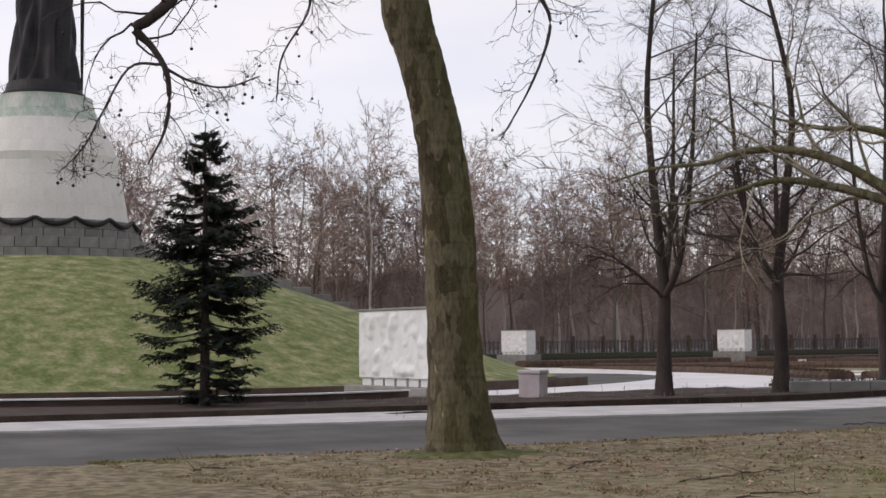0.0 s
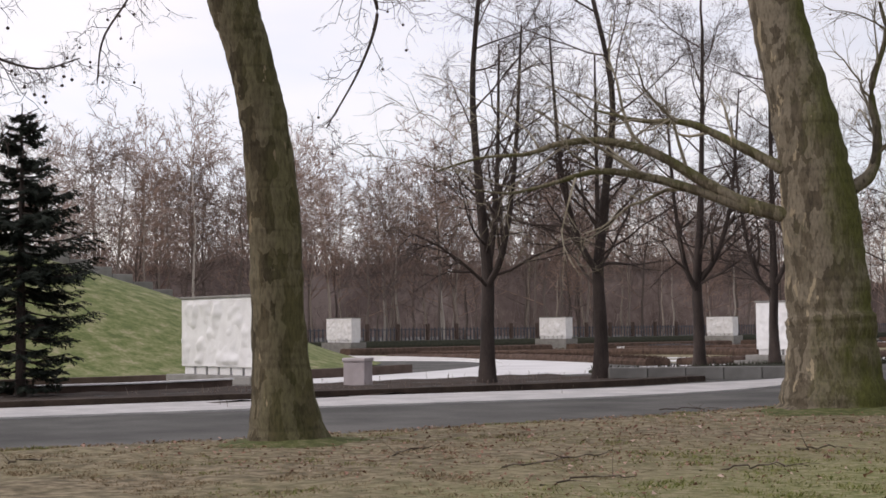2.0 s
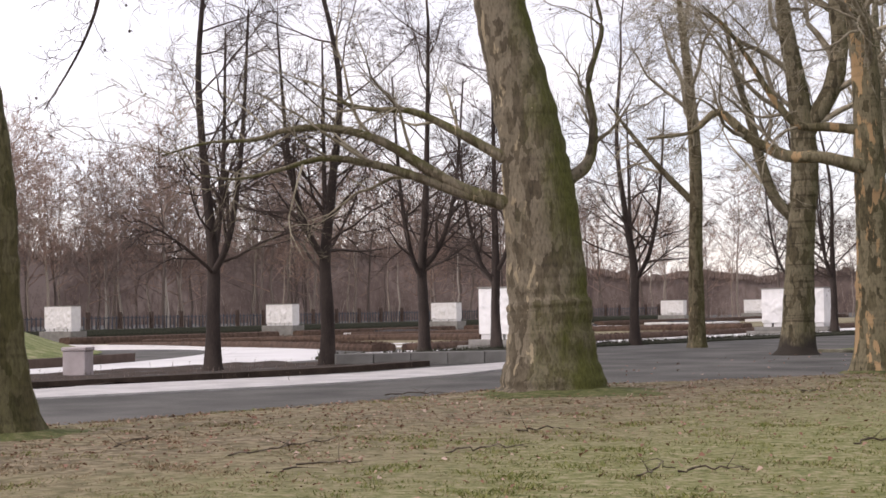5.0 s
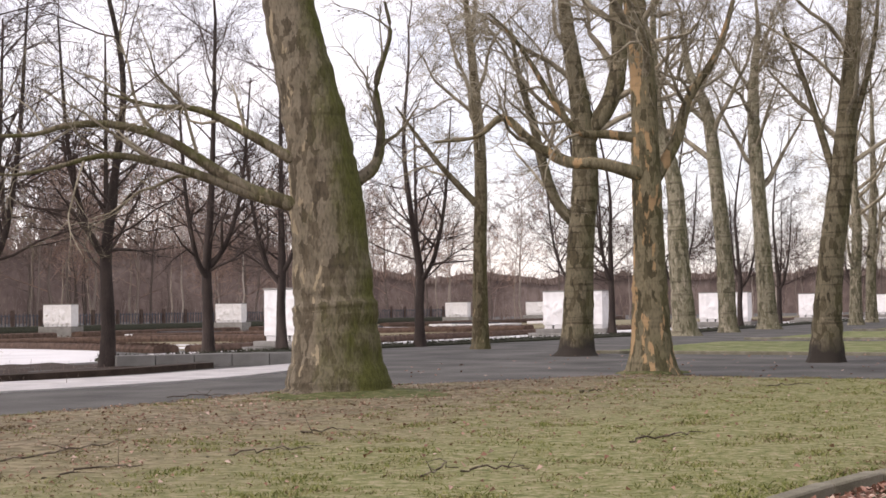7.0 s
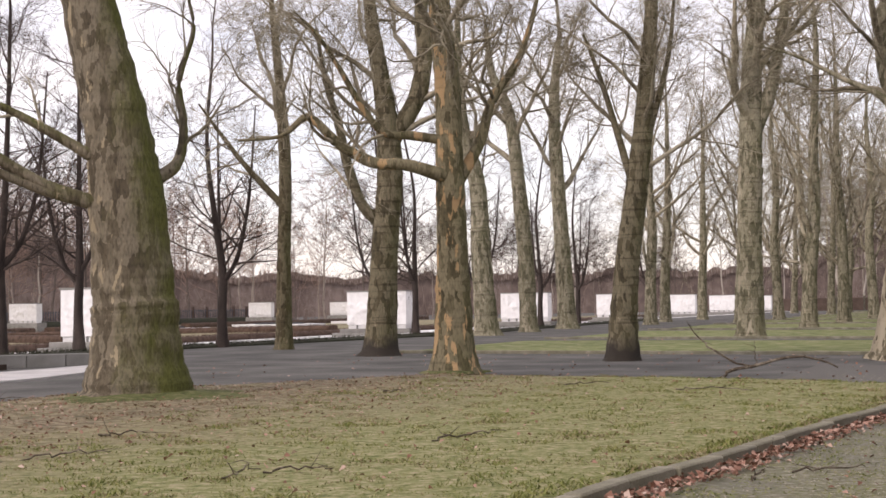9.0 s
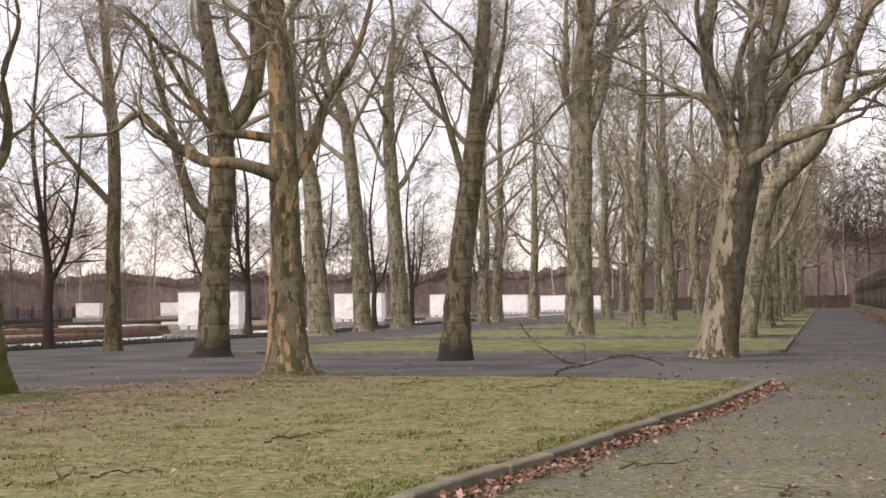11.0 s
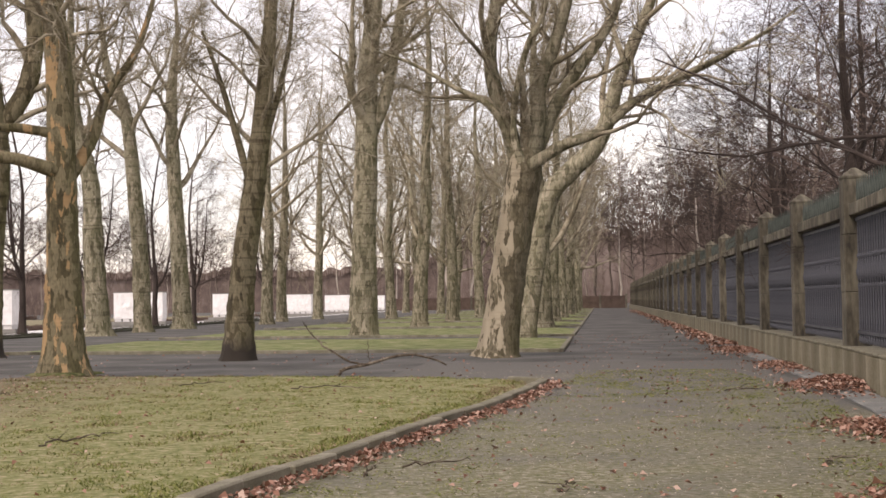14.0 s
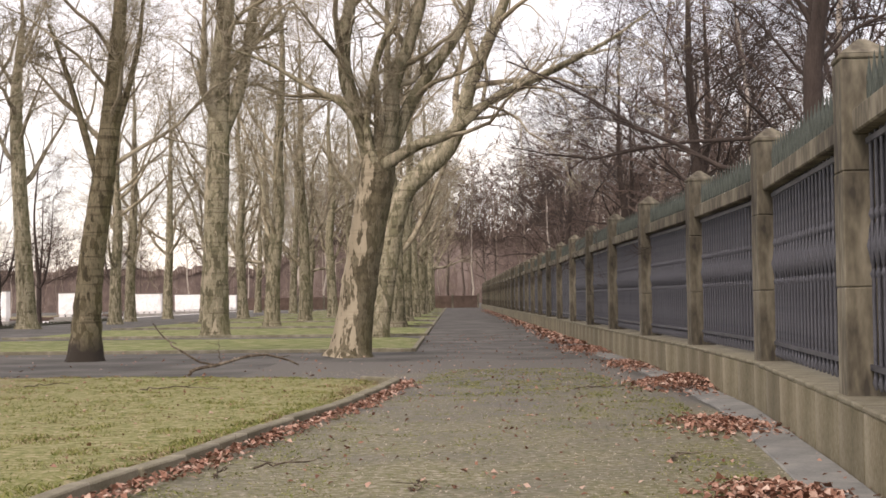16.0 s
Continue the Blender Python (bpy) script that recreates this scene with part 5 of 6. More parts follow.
def bar_wood():
    w = Wood()
    w.tube([(0, 0, 0.68), (0, 0, 0.74), (0, 0, 0.8)], [0.012, 0.034, 0.018], 6)
    w.tube([(0, 0, 0.8), (0, 0, 2.86)], [0.019, 0.019], 6)
    w.tube([(0, 0, 1.62), (0, 0, 1.66), (0, 0, 1.7)], [0.019, 0.034, 0.019], 6)
    for sg in (-1, 1):
        w.tube([(0, 0, 1.7), (sg * 0.045, 0.01, 1.8), (sg * 0.062, 0.012, 1.92), (sg * 0.04, 0.01, 2.05), (0, 0, 2.13)], [0.012, 0.015, 0.016, 0.015, 0.012], 5)
    w.tube([(0, 0.02, 1.78), (0, 0.025, 1.9), (0, 0.02, 2.02)], [0.006, 0.03, 0.006], 6)
    w.tube([(0, 0, 2.12), (0, 0, 2.17), (0, 0, 2.22)], [0.019, 0.036, 0.019], 6)
    return w.arrays()


def spike_wood(w, x):
    """One leaf of the crest: a spear between two curled leaves."""
    w.tube([(x, 0, 3.08), (x, 0, 3.22), (x, 0, 3.32), (x, 0, 3.52)], [0.013, 0.013, 0.026, 0.002], 4)
    for sg in (-1, 1):
        w.tube([(x, 0, 3.1), (x + sg * 0.06, 0, 3.17), (x + sg * 0.085, 0, 3.28), (x + sg * 0.055, 0, 3.36)], [0.009, 0.016, 0.012, 0.002], 4)


bm = block(-0.215, 0.215, -0.22, 0.22, 0.6, 1.55, 0.012)
block(-0.218, 0.218, -0.223, 0.223, 1.553, 2.55, 0.012, bm=bm)
block(-0.215, 0.215, -0.22, 0.22, 2.553, 3.52, 0.012, bm=bm)
block(-0.225, 0.225, -0.23, 0.23, 3.523, 3.57, 0.012, bm=bm)
block(-0.22, 0.22, -0.225, 0.225, 3.572, 3.72, 0.0, taper=0.19, bm=bm)
post0 = part("post", bm, POST, fence)
bar_v, bar_f = bar_wood()
bar0 = mesh_np("bar", bar_v, bar_f, IRON, fence)
wall0 = part("wall_block", block(0, 1.255, -0.3, 0.27, -0.1, 0.57, 0.012), WALLSTONE, fence)
cope0 = part("coping_slab", block(0, 1.255, -0.31, 0.28, 0.572, 0.62, 0.012), KERB, fence)
gutter = tagged(new("gutter"), "flat blue-grey stone slabs along the fence wall", "gutter", kind="structure")
slab0 = part("slab", block(0, 1.27, 0.29, 0.78, -0.1, 0.03, 0.01), SLABS, gutter)
first = True
for k, ((ax, ay), (bx, by)) in enumerate(zip(FL, FL[1:])):
    th = math.atan2(by - ay, bx - ax)
    L = math.hypot(bx - ax, by - ay)
    near = k < 8
    set_at(post0 if first else again(post0, 0, 0, 0), ax, ay, th)
    for q in range(5):
        sc = L / 5 / 1.265
        for src in (wall0, cope0):
            o = src if first and q == 0 else again(src, 0, 0, 0, scale=(sc, 1, 1))
            set_at(o, ax, ay, th, q * L / 5)
        if k < 9:
            set_at(slab0 if first and q == 0 else again(slab0, 0, 0, 0, scale=(sc, 1, 1)), ax, ay, th, q * L / 5, random.uniform(-0.006, 0.004))
    qs = np.linspace(0.36, L - 0.36, 24)
    if near:
        for q in qs:
            set_at(bar0 if first and q == qs[0] else again(bar0, 0, 0, 0), ax, ay, th, float(q))
    else:
        w = Wood()
        for q in qs:
            w.tube([(q, 0, 0.7), (q, 0, 2.86)], [0.018, 0.018], 4)
            w.tube([(q, 0, 1.86), (q, 0, 2.0), (q, 0, 2.15)], [0.01, 0.03, 0.01], 4)
        set_at(mesh_np("railing", *w.arrays(), IRON, fence), ax, ay, th)
    for z0 in (0.84, 2.78):
        set_at(part("rail", block(0.19, L - 0.19, -0.022, 0.022, z0, z0 + 0.05, 0.0), IRON, fence), ax, ay, th)
    # added sheet behind the bars; its dark colour stands in for shaded gaps
    set_at(part("backing_sheet", block(0.19, L - 0.19, -0.09, -0.075, 0.72, 2.86, 0.0), GAP_SHADE, fence, "dark sheet standing in for the shade between the bars"), ax, ay, th)
    set_at(part("top_beam", block(0.19, L - 0.19, -0.13, 0.13, 2.87, 3.08, 0.015), POST, fence), ax, ay, th)
    w = Wood()
    for q in np.linspace(0.36, L - 0.36, 24 if k < 12 else 12):
        spike_wood(w, q)
    set_at(mesh_np("crest", *w.arrays(), PATINA, fence, "green patina leaf crest"), ax, ay, th)
    first = False
end_wall = tagged(new("end_fence"), "distant brown fence closing the path", "fence", kind="structure")
for k in range(9):
    part("panel", block(-32 + 4 * k, -28.3 + 4 * k, 221, 221.3, -0.1, 1.9, 0.03), BRICKISH, end_wall)
    part("post", block(-28.3 + 4 * k, -28 + 4 * k, 220.9, 221.4, -0.1, 2.2, 0.03), POST, end_wall)

# ---- far woods ----
def wood_variant(seed, h, kids, width, bare):
    """A tall woodland tree as two sets of arrays: trunk and crown."""
    rng = np.random.default_rng(seed)
    z = np.linspace(0, 1, 8)
    pts = np.c_[np.cumsum(rng.normal(0, 0.2, (8, 2)), axis=0), z * h]
    rad = 0.2 * (1 - 0.85 * z)
    trunk, w = Wood(), Wood()
    trunk.tube(pts, rad, 5)
    P = style(3, (kids, 4), (0.32, 0.5), (0.06, 0.16, 0.2), (0.0, 0.04, 0.03), angle=(0.5, 1.15), thin=width * 0.7, segs=(7, 4, 2), sides=(5, 3, 3), taper=0.4)
    branch_out(w, rng, pts, rad, h, 0, P, bare)
    w.fuzz(rng, ((4, 1.5, 0.55), (3, 0.8, 0.7)), width)
    return trunk.arrays(), w.arrays()


WV = [wood_variant(200 + k, h, kk, 0.055, bare) for k, (h, kk, bare) in enumerate([(21, 22, 0.3), (24, 24, 0.36), (19, 22, 0.24), (22, 20, 0.42)])]
WN = [wood_variant(220 + k, h, kk, 0.026, bare) for k, (h, kk, bare) in enumerate([(17, 26, 0.2), (15, 24, 0.16), (19, 26, 0.26)])]


def woods(name, spots, label, seed, low=0.75, high=1.15, kinds=WV, twig=WOODS):
    rng = np.random.default_rng(seed)
    got = [([], []), ([], [])]
    count = [0, 0]
    for x, y in spots:
        both = kinds[int(rng.integers(len(kinds)))]
        a, s, wide = rng.uniform(0, 6.28), rng.uniform(low, high), rng.uniform(0.9, 1.3)
        for k, (v, f) in enumerate(both):
            q = np.empty_like(v)
            q[:, 0] = x + s * wide * (v[:, 0] * math.cos(a) - v[:, 1] * math.sin(a))
            q[:, 1] = y + s * wide * (v[:, 0] * math.sin(a) + v[:, 1] * math.cos(a))
            q[:, 2] = s * v[:, 2] - 1.2 * (x < -60)
            got[k][0].append(q)
            got[k][1].append(f + count[k])
            count[k] += len(v)
    for (vs, fs), nm, mat, what in zip(got, ("_trunks", "_crowns"), (POLES, twig), ("trunks of ", "twigs of ")):
        tagged(mesh_np(name + nm, np.concatenate(vs), np.concatenate(fs), mat), what + label, "woods", kind="stuff")


def copse(name, spots, label, seed, stems, low_h, high_h, width):
    """Young trees: slender stems that fan out, each with fine twigs."""
    rng = np.random.default_rng(seed)
    c = np.repeat(np.array(spots), stems, axis=0)
    k = len(c)
    h = rng.uniform(low_h, high_h, k)
    z = np.where(c[:, 0] < -60, -1.2, 0.0)
    a = np.c_[c + rng.normal(0, 1.5, (k, 2)), z]
    lean = rng.normal(0, 0.17, (k, 2)) * h[:, None]
    b = a + np.c_[lean * 0.35, h * 0.5]
    t = a + np.c_[lean, h]
    w = Wood()
    s = np.c_[rng.normal(0, 1, (k, 2)), np.zeros(k)]
    s *= width / np.linalg.norm(s, axis=1)[:, None]
    for p, q, u0, u1 in ((a, b, 1.0, 0.7), (b, t, 0.7, 0.2)):
        w.v.append(np.stack([p - s * u0, p + s * u0, q + s * u1, q - s * u1], 1).reshape(-1, 3))
        w.f.append(np.arange(4 * k).reshape(k, 4) + w.n)
        w.n += 4 * k
    w.tips = np.stack([a, b, t], 1)
    w.fuzz(rng, ((10, 0.17 * (low_h + high_h) / 2, 0.9), (3, 0.1 * (low_h + high_h) / 2, 0.9)), width * 0.75)
    return tagged(mesh_np(name, *w.arrays(), COPSE, smooth=False), label, "woods", kind="stuff")


rw = np.random.default_rng(9)
spots = [(-147 - 11 * r + rw.normal(0, 3), 30 + 230 * (i + rw.uniform(0, 1)) / 38) for r in range(4) for i in range(38)]
spots = [q for q in spots if q[1] < 165 or rw.uniform(0, 1) < 0.65]
spots += [(-165 + 40 * (i + rw.uniform(0, 1)) / 5, 262 + 14 * r + rw.normal(0, 3)) for r in range(2) for i in range(5)]
woods("far_woods", spots, "brown leafless woods behind the field", 3, 0.85, 1.25)
low = [(-146 - 10 * r + rw.normal(0, 3), 25 + 300 * (i + rw.uniform(0, 1)) / 70) for r in range(4) for i in range(70)]
low += [(-150 + 130 * (i + rw.uniform(0, 1)) / 36, 258 + 9 * r + rw.normal(0, 3)) for r in range(2) for i in range(36)]
copse("far_copse", low, "brown young growth in the woods", 5, 3, 1.5, 9.0, 0.05)
bed = [(rw.uniform(-30.5, -25.6), rw.uniform(17, 31)) for k in range(60)]
copse("bed_twigs", bed, "low bare twiggy plants in the bed", 8, 5, 0.06, 0.2, 0.006)
hr = np.random.default_rng(15)
ha = np.radians(np.linspace(-20, 205, 1400))
dip = 1 - 0.46 * step(94, 99, np.degrees(ha)) * (1 - step(119, 130, np.degrees(ha)))
ht = 21 * dip + 6 * dip * np.array([noise.noise(Vector((a * 25, 0, 2.0))) for a in ha]) + 1.5 * np.array([noise.noise(Vector((a * 140, 5, 0))) for a in ha])
hv2 = np.concatenate([np.stack([430 * np.cos(ha), 430 * np.sin(ha), 0 * ha - 3], 1), np.stack([430 * np.cos(ha), 430 * np.sin(ha), ht], 1)])
hk = np.arange(1399)
tagged(mesh_np("backdrop", hv2, np.stack([hk, hk + 1, hk + 1401, hk + 1400], 1), HAZE, smooth=False), "distant band of brown leafless woods", "backdrop", kind="structure")
ra = np.radians(hr.uniform(-20, 205, 16000))
rz = np.interp(ra, ha, ht) - 2
rh = hr.uniform(2, 17, 16000) * hr.uniform(0.4, 1, 16000) * np.interp(ra, ha, dip) ** 2
rd, ru = np.stack([np.cos(ra), np.sin(ra), 0 * ra], 1), np.stack([-np.sin(ra), np.cos(ra), 0 * ra], 1)
rb = rd * 429 + np.stack([0 * ra, 0 * ra, rz], 1)
rt = rb + ru * (hr.normal(0, 0.55, 16000) * rh)[:, None] + np.stack([0 * ra, 0 * ra, rh], 1)
rv2 = np.stack([rb - ru * 0.14, rb + ru * 0.14, rt + ru * 0.05, rt - ru * 0.05], 1).reshape(-1, 3)
tagged(mesh_np("backdrop_twigs", rv2, np.arange(64000).reshape(16000, 4), COPSE, smooth=False), "bare treetops of the distant woods", "woods", kind="stuff")
spots = [(13 + 8 * r + rw.normal(0, 1.5), 44 + 180 * (i + rw.uniform(0, 1)) / 18) for r in range(3) for i in range(18)]
far = [(-125 + 105 * (i + rw.uniform(0, 1)) / 13, 285 + 22 * r + rw.normal(0, 4)) for r in range(2) for i in range(13)]
woods("low_woods", far, "low brown woods far beyond the field", 24, 0.62, 0.95, twig=PARKWOOD)
woods("park_woods", spots, "bare brown trees behind the fence", 4, 0.7, 1.05, WN, PARKWOOD)
spots = [(-26 + 70 * (i + rw.uniform(0, 1)) / 16, 228 + 9 * r + rw.normal(0, 2)) for r in range(3) for i in range(16)]
woods("end_woods", spots, "bare brown trees beyond the end of the path", 14, 0.75, 1.1, twig=PARKWOOD)
low = [(12.5 + 7 * r + rw.normal(0, 1.2), 34 + 220 * (i + rw.uniform(0, 1)) / 44) for r in range(3) for i in range(44)]
low += [(-26 + 70 * (i + rw.uniform(0, 1)) / 34, 226 + 9 * r + rw.normal(0, 2)) for r in range(3) for i in range(34)]
copse("park_copse", low, "brown young growth behind the fence", 6, 5, 2.5, 8.5, 0.022)

# ---- moss, grass, leaves and fallen wood ----
def ring_poly(x, y, r, seed):
    rng = np.random.default_rng(seed)
    return [(x + r * rng.uniform(0.75, 1.15) * math.cos(a), y + r * rng.uniform(0.75, 1.15) * math.sin(a)) for a in np.linspace(0, 2 * math.pi, 11)[:-1]]


MOSS = material("foot_moss", [(0.36, (0.045, 0.055, 0.018)), (0.5, (0.1, 0.112, 0.034)), (0.64, (0.2, 0.18, 0.095))], 6, 1, 1.0, 40, detail=10)


def moss_mound(x, y, r, seed, height=0.12):
    a, q = np.meshgrid(np.linspace(0, 2 * math.pi, 40, endpoint=False), np.linspace(0.15, 1, 9))
    wob = np.array([noise.noise(Vector((math.cos(t) * 1.4 + seed, math.sin(t) * 1.4, seed))) for t in a[0]])
    rr = q * r * (1 + 0.45 * wob[None, :])
    z = 0.075 + height * (1 - q) ** 1.2 - 0.03 * (q > 0.99)
    v = np.stack([x + rr * np.cos(a), y + rr * np.sin(a), z], 2).reshape(-1, 3)
    i = (np.arange(8)[:, None] * 40 + np.arange(40)[None, :]).ravel()
    j = (np.arange(8)[:, None] * 40 + (np.arange(40)[None, :] + 1) % 40).ravel()
    return tagged(mesh_np("moss", v, np.stack([i, j, j + 40, i + 40], 1), MOSS), "green mossy ground round the tree foot", "moss", kind="structure")


moss_mound(-14.7, 10.2, 1.05, 1)
moss_mound(-13.3, 20.1, 1.9, 2, 0.16)
moss_mound(-11.3, 29.0, 0.8, 3)


def blades(name, poly, count, near, seed, label, mat, sign, tall=0.05, z0=0.08):
    """Short grass blades, one triangle each, thicker towards the path."""
    rng = np.random.default_rng(seed)
    p = np.array(poly)
    x = rng.uniform(p[:, 0].min(), p[:, 0].max(), count)
    y = near + (p[:, 1].max() - near) * rng.uniform(0, 1, count) ** 1.4
    clump = np.array([noise.noise(Vector((a * 2.1, b * 2.1, 5.0))) + 0.7 * noise.noise(Vector((a * 6, b * 6, 1.0))) for a, b in zip(x, y)])
    patch = np.array([noise.noise(Vector((a * 0.45, b * 0.45, 8.0))) + 0.5 * noise.noise(Vector((a * 1.6, b * 1.6, 2.0))) for a, b in zip(x, y)])
    patch -= 0.75 * np.clip((-7.5 - x) / 4, 0, 1)
    keep = (inside(poly, x, y) > 0.12) & (clump > rng.uniform(-0.7, 0.2, count)) & (sign * patch > rng.uniform(-0.45, 0.15, count) + (0.22 if sign < 0 else -0.1))
    x, y, clump = x[keep], y[keep], clump[keep]
    k = len(x)
    h = tall * rng.uniform(0.4, 1.2, k) * (1 + np.clip(clump, -0.3, 0.8))
    a = rng.uniform(0, 2 * math.pi, k)
    wd = rng.uniform(0.006, 0.014, k)
    at = np.stack([x, y, np.full(k, z0 - 0.01)], 1)
    s = np.stack([np.cos(a) * wd, np.sin(a) * wd, 0 * a], 1)
    tip = at + np.stack([rng.normal(0, 0.035, k), rng.normal(0, 0.035, k), h], 1)
    v = np.stack([at - s, at + s, tip], 1).reshape(-1, 3)
    return tagged(mesh_np(name, v, np.arange(3 * k).reshape(k, 3), mat, smooth=False), label, "grass", kind="stuff")


blades("grass", LAWN_EDGE, 330000, 6.0, 11, "short green grass in patches", BLADES, 1, 0.034)
blades("dry_grass", LAWN_EDGE, 260000, 6.0, 12, "short straw-coloured dry grass in patches", STRAW, -1, 0.028)
PATH_EDGE = [(-3.3, 7), (-2.7, 10.8), (-2.35, 12.8), (-1.8, 16.8), (-1.35, 19.5), (-0.9, 24.5), (-0.5, 30), (2.6, 30), (3.4, 22), (3.0, 15), (2.3, 8)]
blades("path_moss", PATH_EDGE, 120000, 7.0, 13, "low yellow-green moss tufts on the path", BLADES, 1, 0.014, 0.018)


def litter(name, at, seed, label, size=0.034):
    """Curled dead leaves, two triangles each."""
    rng = np.random.default_rng(seed)
    at = np.asarray(at, dtype=float)
    k = len(at)
    a, s = rng.uniform(0, 2 * math.pi, k), size * rng.uniform(0.6, 1.4, k)
    d = np.stack([np.cos(a), np.sin(a), rng.normal(0, 0.35, k)], 1) * s[:, None]
    e = np.stack([-np.sin(a), np.cos(a), rng.normal(0, 0.35, k)], 1) * s[:, None] * 0.75
    up = np.stack([0 * a, 0 * a, s * rng.uniform(0.1, 0.7, k)], 1)
    c = at + np.array([0, 0, 0.012])
    v = np.stack([c - d, c + e + up, c + d, c - e + up], 1).reshape(-1, 3)
    b = 4 * np.arange(k)[:, None]
    f = np.concatenate([b + np.array([[0, 1, 2]]), b + np.array([[0, 2, 3]])])
    return tagged(mesh_np(name, v, f, LITTER, smooth=False), label, "leaves", kind="stuff")


rl = np.random.default_rng(77)


def heap(x, y, rx, ry, count, high):
    g = rl.normal(0, 0.5, (count, 2))
    z = high * np.exp(-(g ** 2).sum(1) * 1.6) * rl.uniform(0.3, 1, count)
    return np.stack([x + g[:, 0] * rx, y + g[:, 1] * ry, z + 0.01], 1)


litter("leaf_heap", heap(3.75, 23.4, 0.75, 1.6, 1900, 0.2), 1, "heap of russet dead leaves by the fence wall")
litter("leaf_heap", heap(3.05, 16.2, 0.55, 1.2, 900, 0.07), 2, "thin heap of russet dead leaves on the path")
litter("leaf_heap", heap(2.35, 10.4, 0.5, 0.9, 800, 0.08), 3, "heap of russet dead leaves by the fence wall")
litter("leaf_heap", heap(3.75, 30.5, 0.6, 2.6, 800, 0.08), 4, "drift of russet dead leaves by the fence wall")
litter("leaf_heap", heap(3.7, 39.5, 0.7, 3.2, 1300, 0.12), 5, "drift of russet dead leaves by the fence wall")
ys = 44 + 130 * rl.uniform(0, 1, 2600) ** 1.5
litter("leaf_drift", np.stack([4.25 - np.abs(rl.normal(0, 0.45, 2600)), ys, 0.02 + 0.05 * rl.uniform(0, 1, 2600)], 1), 6, "long drift of russet leaves along the wall", 0.07)
ys = rl.uniform(8, 25.2, 2000)
kx = np.interp(ys, [5, 10.8, 12.8, 16.8, 19.5, 24.1, 25.5], [-3.42, -2.86, -2.5, -1.96, -1.52, -1.06, -1.1])
litter("kerb_leaves", np.stack([kx + 0.12 + np.abs(rl.normal(0, 0.15, 2000)), ys, rl.uniform(0.01, 0.07, 2000)], 1), 7, "russet dead leaves gathered along the kerb", 0.03)
n_s = 900
litter("scattered_leaves", np.stack([rl.uniform(-1.5, 3.6, n_s), 9 + 50 * rl.uniform(0, 1, n_s) ** 1.6, np.full(n_s, 0.015)], 1), 8, "scattered pale dead leaves on the path", 0.026)
q = np.stack([rl.uniform(-16, -2, 900), 8 + 20 * rl.uniform(0, 1, 900), np.full(900, 0.1)], 1)
q = q[inside(LAWN_EDGE, q[:, 0], q[:, 1]) > 0.3]
litter("lawn_leaves", q, 9, "scattered brown leaves on the lawn", 0.026)
q = np.stack([rl.uniform(-26, -7, 9000), 8 + 22 * rl.uniform(0, 1, 9000), np.full(9000, 0.088)], 1)
q = q[(inside(LAWN_EDGE, q[:, 0], q[:, 1]) > 0.2) & (q[:, 0] < -7.5 - 4 * rl.uniform(0, 1, 9000) ** 2)]
litter("lawn_litter", q, 19, "brown leaf scraps and twigs over the dry lawn", 0.02)
q = np.stack([rl.uniform(-19, -2, 420), rl.uniform(26, 60, 420), np.full(420, 0.012)], 1)
litter("asphalt_leaves", q[inside(LAWN_EDGE, q[:, 0], q[:, 1]) < -0.2], 10, "scattered pale leaves on the asphalt", 0.035)


def grit(seed, k):
    rng = np.random.default_rng(seed)
    at = np.stack([rng.uniform(-3.2, 3.3, k), 8 + 22 * rng.uniform(0, 1, k) ** 1.3, np.full(k, 0.017)], 1)
    at = at[(inside(LAWN_EDGE, at[:, 0], at[:, 1]) < -0.25)]
    k = len(at)
    s = rng.uniform(0.004, 0.012, k)[:, None]
    a = rng.uniform(0, 6.28, k)
    d, e = np.stack([np.cos(a), np.sin(a), 0 * a], 1) * s, np.stack([-np.sin(a), np.cos(a), 0 * a], 1) * s * 0.6
    up = np.stack([0 * a, 0 * a, s[:, 0] * 0.6], 1)
    v = np.stack([at - d, at - e, at + d, at + e, at + up], 1).reshape(-1, 3)
    b = 5 * np.arange(k)[:, None]
    f = np.concatenate([b + np.array([[i, (i + 1) % 4, 4]]) for i in range(4)])
    return tagged(mesh_np("grit", v, f, GRIT, smooth=False), "pale grit and seed scraps on the path", "grit", kind="stuff")


grit(31, 16000)


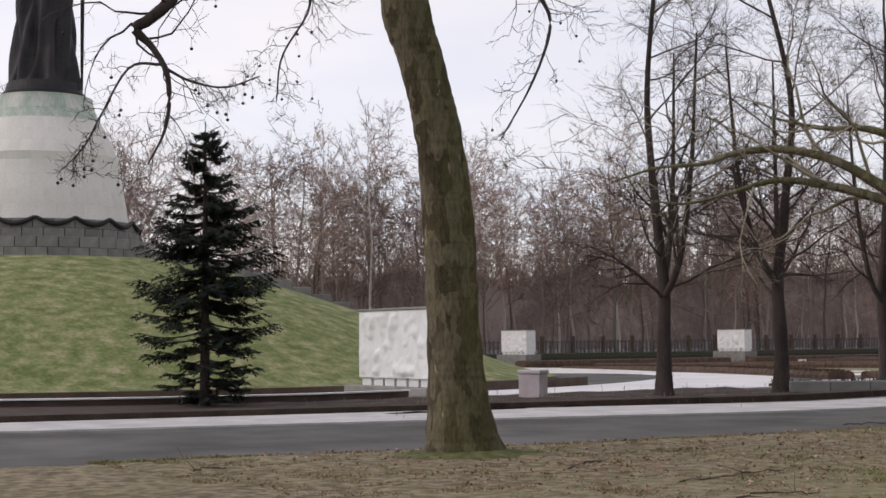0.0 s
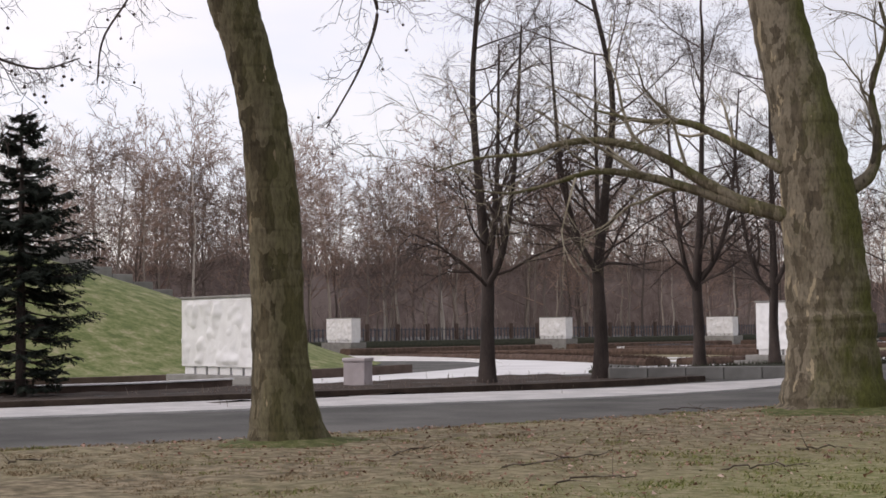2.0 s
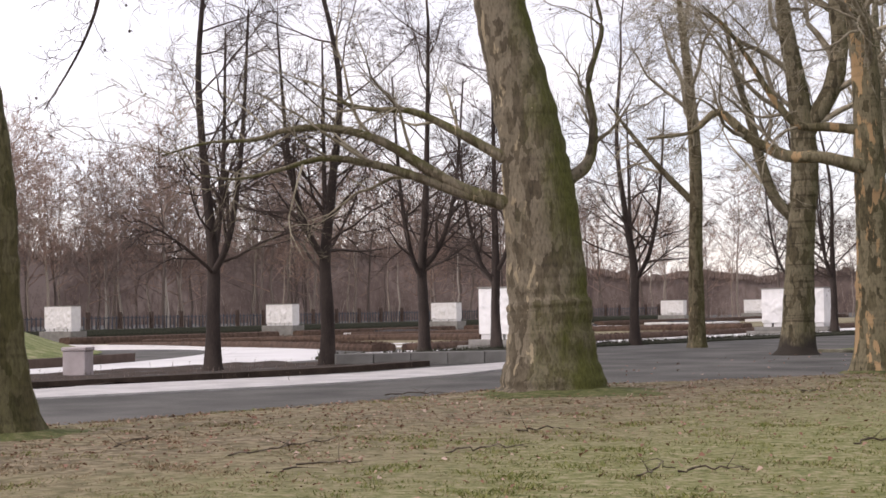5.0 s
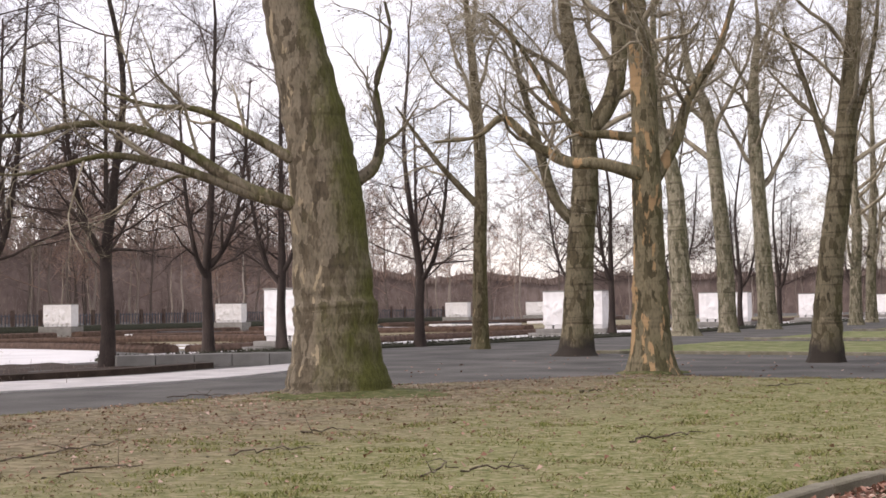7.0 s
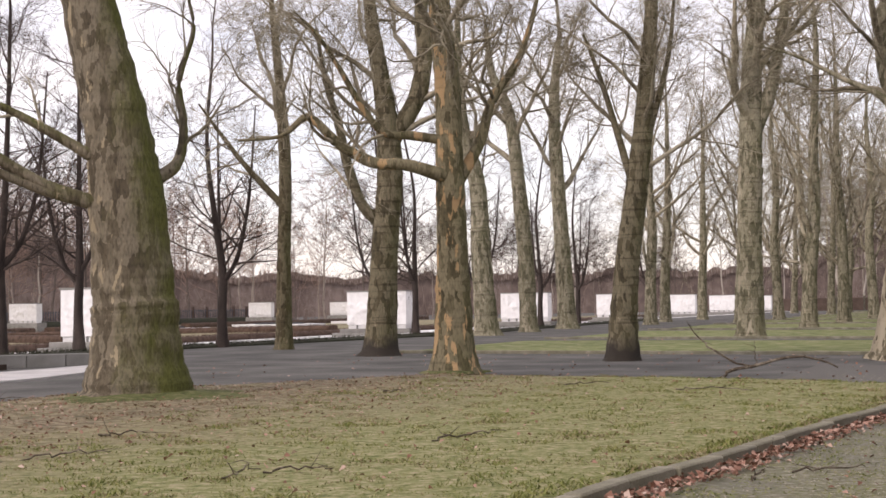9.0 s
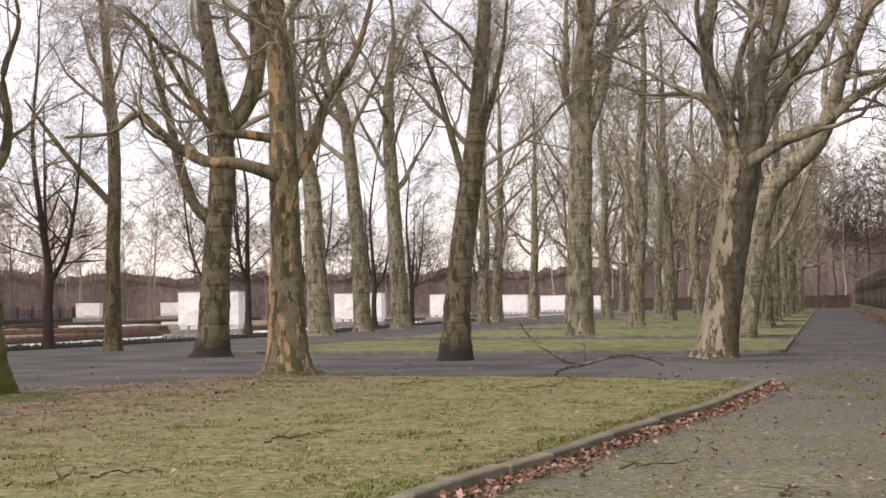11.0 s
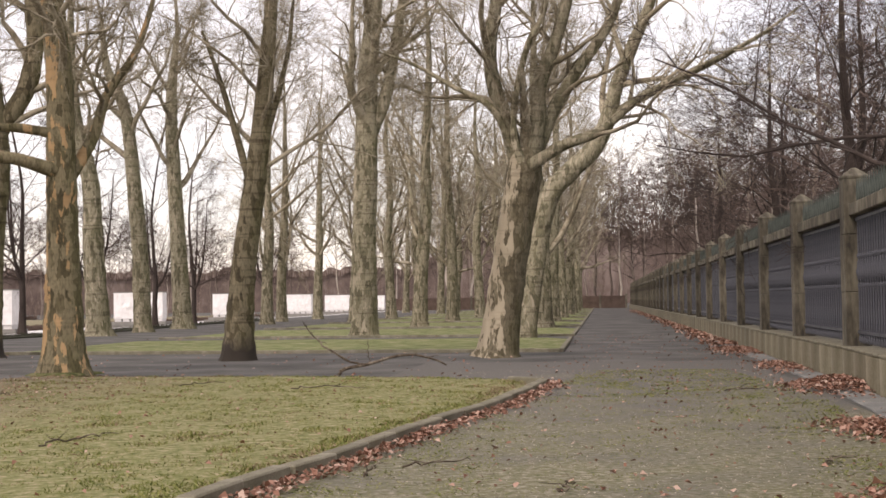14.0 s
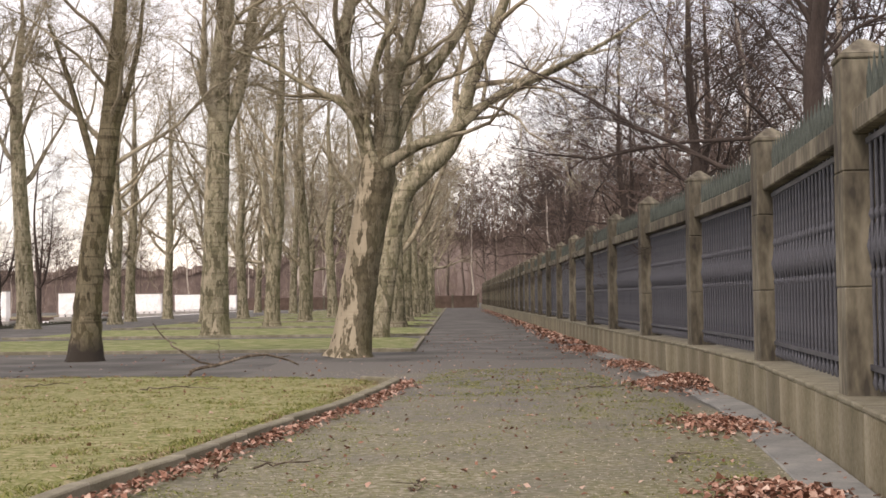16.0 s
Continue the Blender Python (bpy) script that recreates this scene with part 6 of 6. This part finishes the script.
def fallen(limbs, x, y, z, label, seed, radius_kids=True):
    rng = np.random.default_rng(seed)
    w = Wood()
    for limb in limbs:
        p = smooth_path(limb, 14)
        p[1:-1, :3] += rng.normal(0, 0.022, (12, 3)) * np.array([1, 1, 0.6])
        w.tube(p[:, :3], p[:, 3] * 0.8 * (1 + rng.normal(0, 0.08, 14)), 7)
        for k in range(3):
            i = int(rng.integers(3, 13))
            d = np.array([rng.normal(0, 1), rng.normal(0, 1), abs(rng.normal(0.1, 0.3))])
            grow(w, rng, p[i, :3], d / np.linalg.norm(d), rng.uniform(0.15, 0.4), p[i, 3] * 0.6, 0, style(1, (), (), (0.15,), (0.0,), segs=(4,), sides=(4,)))
    ob = tagged(mesh_np("fallen_branch", *w.arrays(), DEADWOOD), label, "branch")
    ob.location = (x, y, z)
    return ob


fallen([[(0, 0, 0.02, 0.045), (0.17, 0, 0.15, 0.045), (0.69, 0.1, 0.26, 0.04), (1.48, 0.2, 0.42, 0.032), (2.17, 0.3, 0.2, 0.02)],
        [(0.5, 0.05, 0.24, 0.03), (0.23, 0.0, 0.3, 0.028), (-0.34, -0.1, 0.68, 0.022), (-0.68, -0.1, 1.08, 0.01)],
        [(0.6, 0.1, 0.25, 0.014), (0.62, 0.1, 0.5, 0.01), (0.58, 0.1, 0.8, 0.005)]], -5.3, 28.3, 0.0, "large crooked fallen branch lying on the asphalt", 1)
sticks = [(-10.5, 10.7, 1.9, 1.66), (-8.9, 9.4, 1.0, 1.3), (-8.5, 11.3, 1.1, 1.0), (-6.1, 10.6, 0.6, 1.6), (-5.7, 10.9, 0.6, 0.4), (-5.4, 14.3, 1.2, 1.2), (-9.3, 13.6, 0.5, 0.8),
          (-15.2, 18.5, 1.0, 0.7), (-14.5, 6.6, 0.35, 1.0), (-12.4, 10.2, 0.9, 2.0), (-4.4, 22.7, 1.4, -0.3), (2.3, 22.9, 0.8, 0.2), (2.0, 13.0, 0.3, 1.0), (-1.5, 12.8, 0.7, 0.6),
          (-2.0, 12.1, 0.4, 1.5), (-0.3, 11.1, 0.25, 1.2), (-6.9, 24.1, 0.8, 0.4), (-9.4, 21.4, 0.4, 0.0)]
for k, (x, y, long, th) in enumerate(sticks):
    c, s = math.cos(th), math.sin(th)
    wv = rl.normal(0, 0.06, 3)
    fallen([[(-c * long / 2, -s * long / 2, 0.01, 0.012), (-c * long / 5, -s * long / 5 + wv[0], 0.03, 0.011), (c * long / 5, s * long / 5 + wv[1], 0.05, 0.009), (c * long / 2, s * long / 2, 0.03, 0.004)]],
           x, y, 0.09 if inside(LAWN_EDGE, np.array([x]), np.array([y]))[0] > 0 else 0.012, "thin dark fallen stick with side twigs", 20 + k)
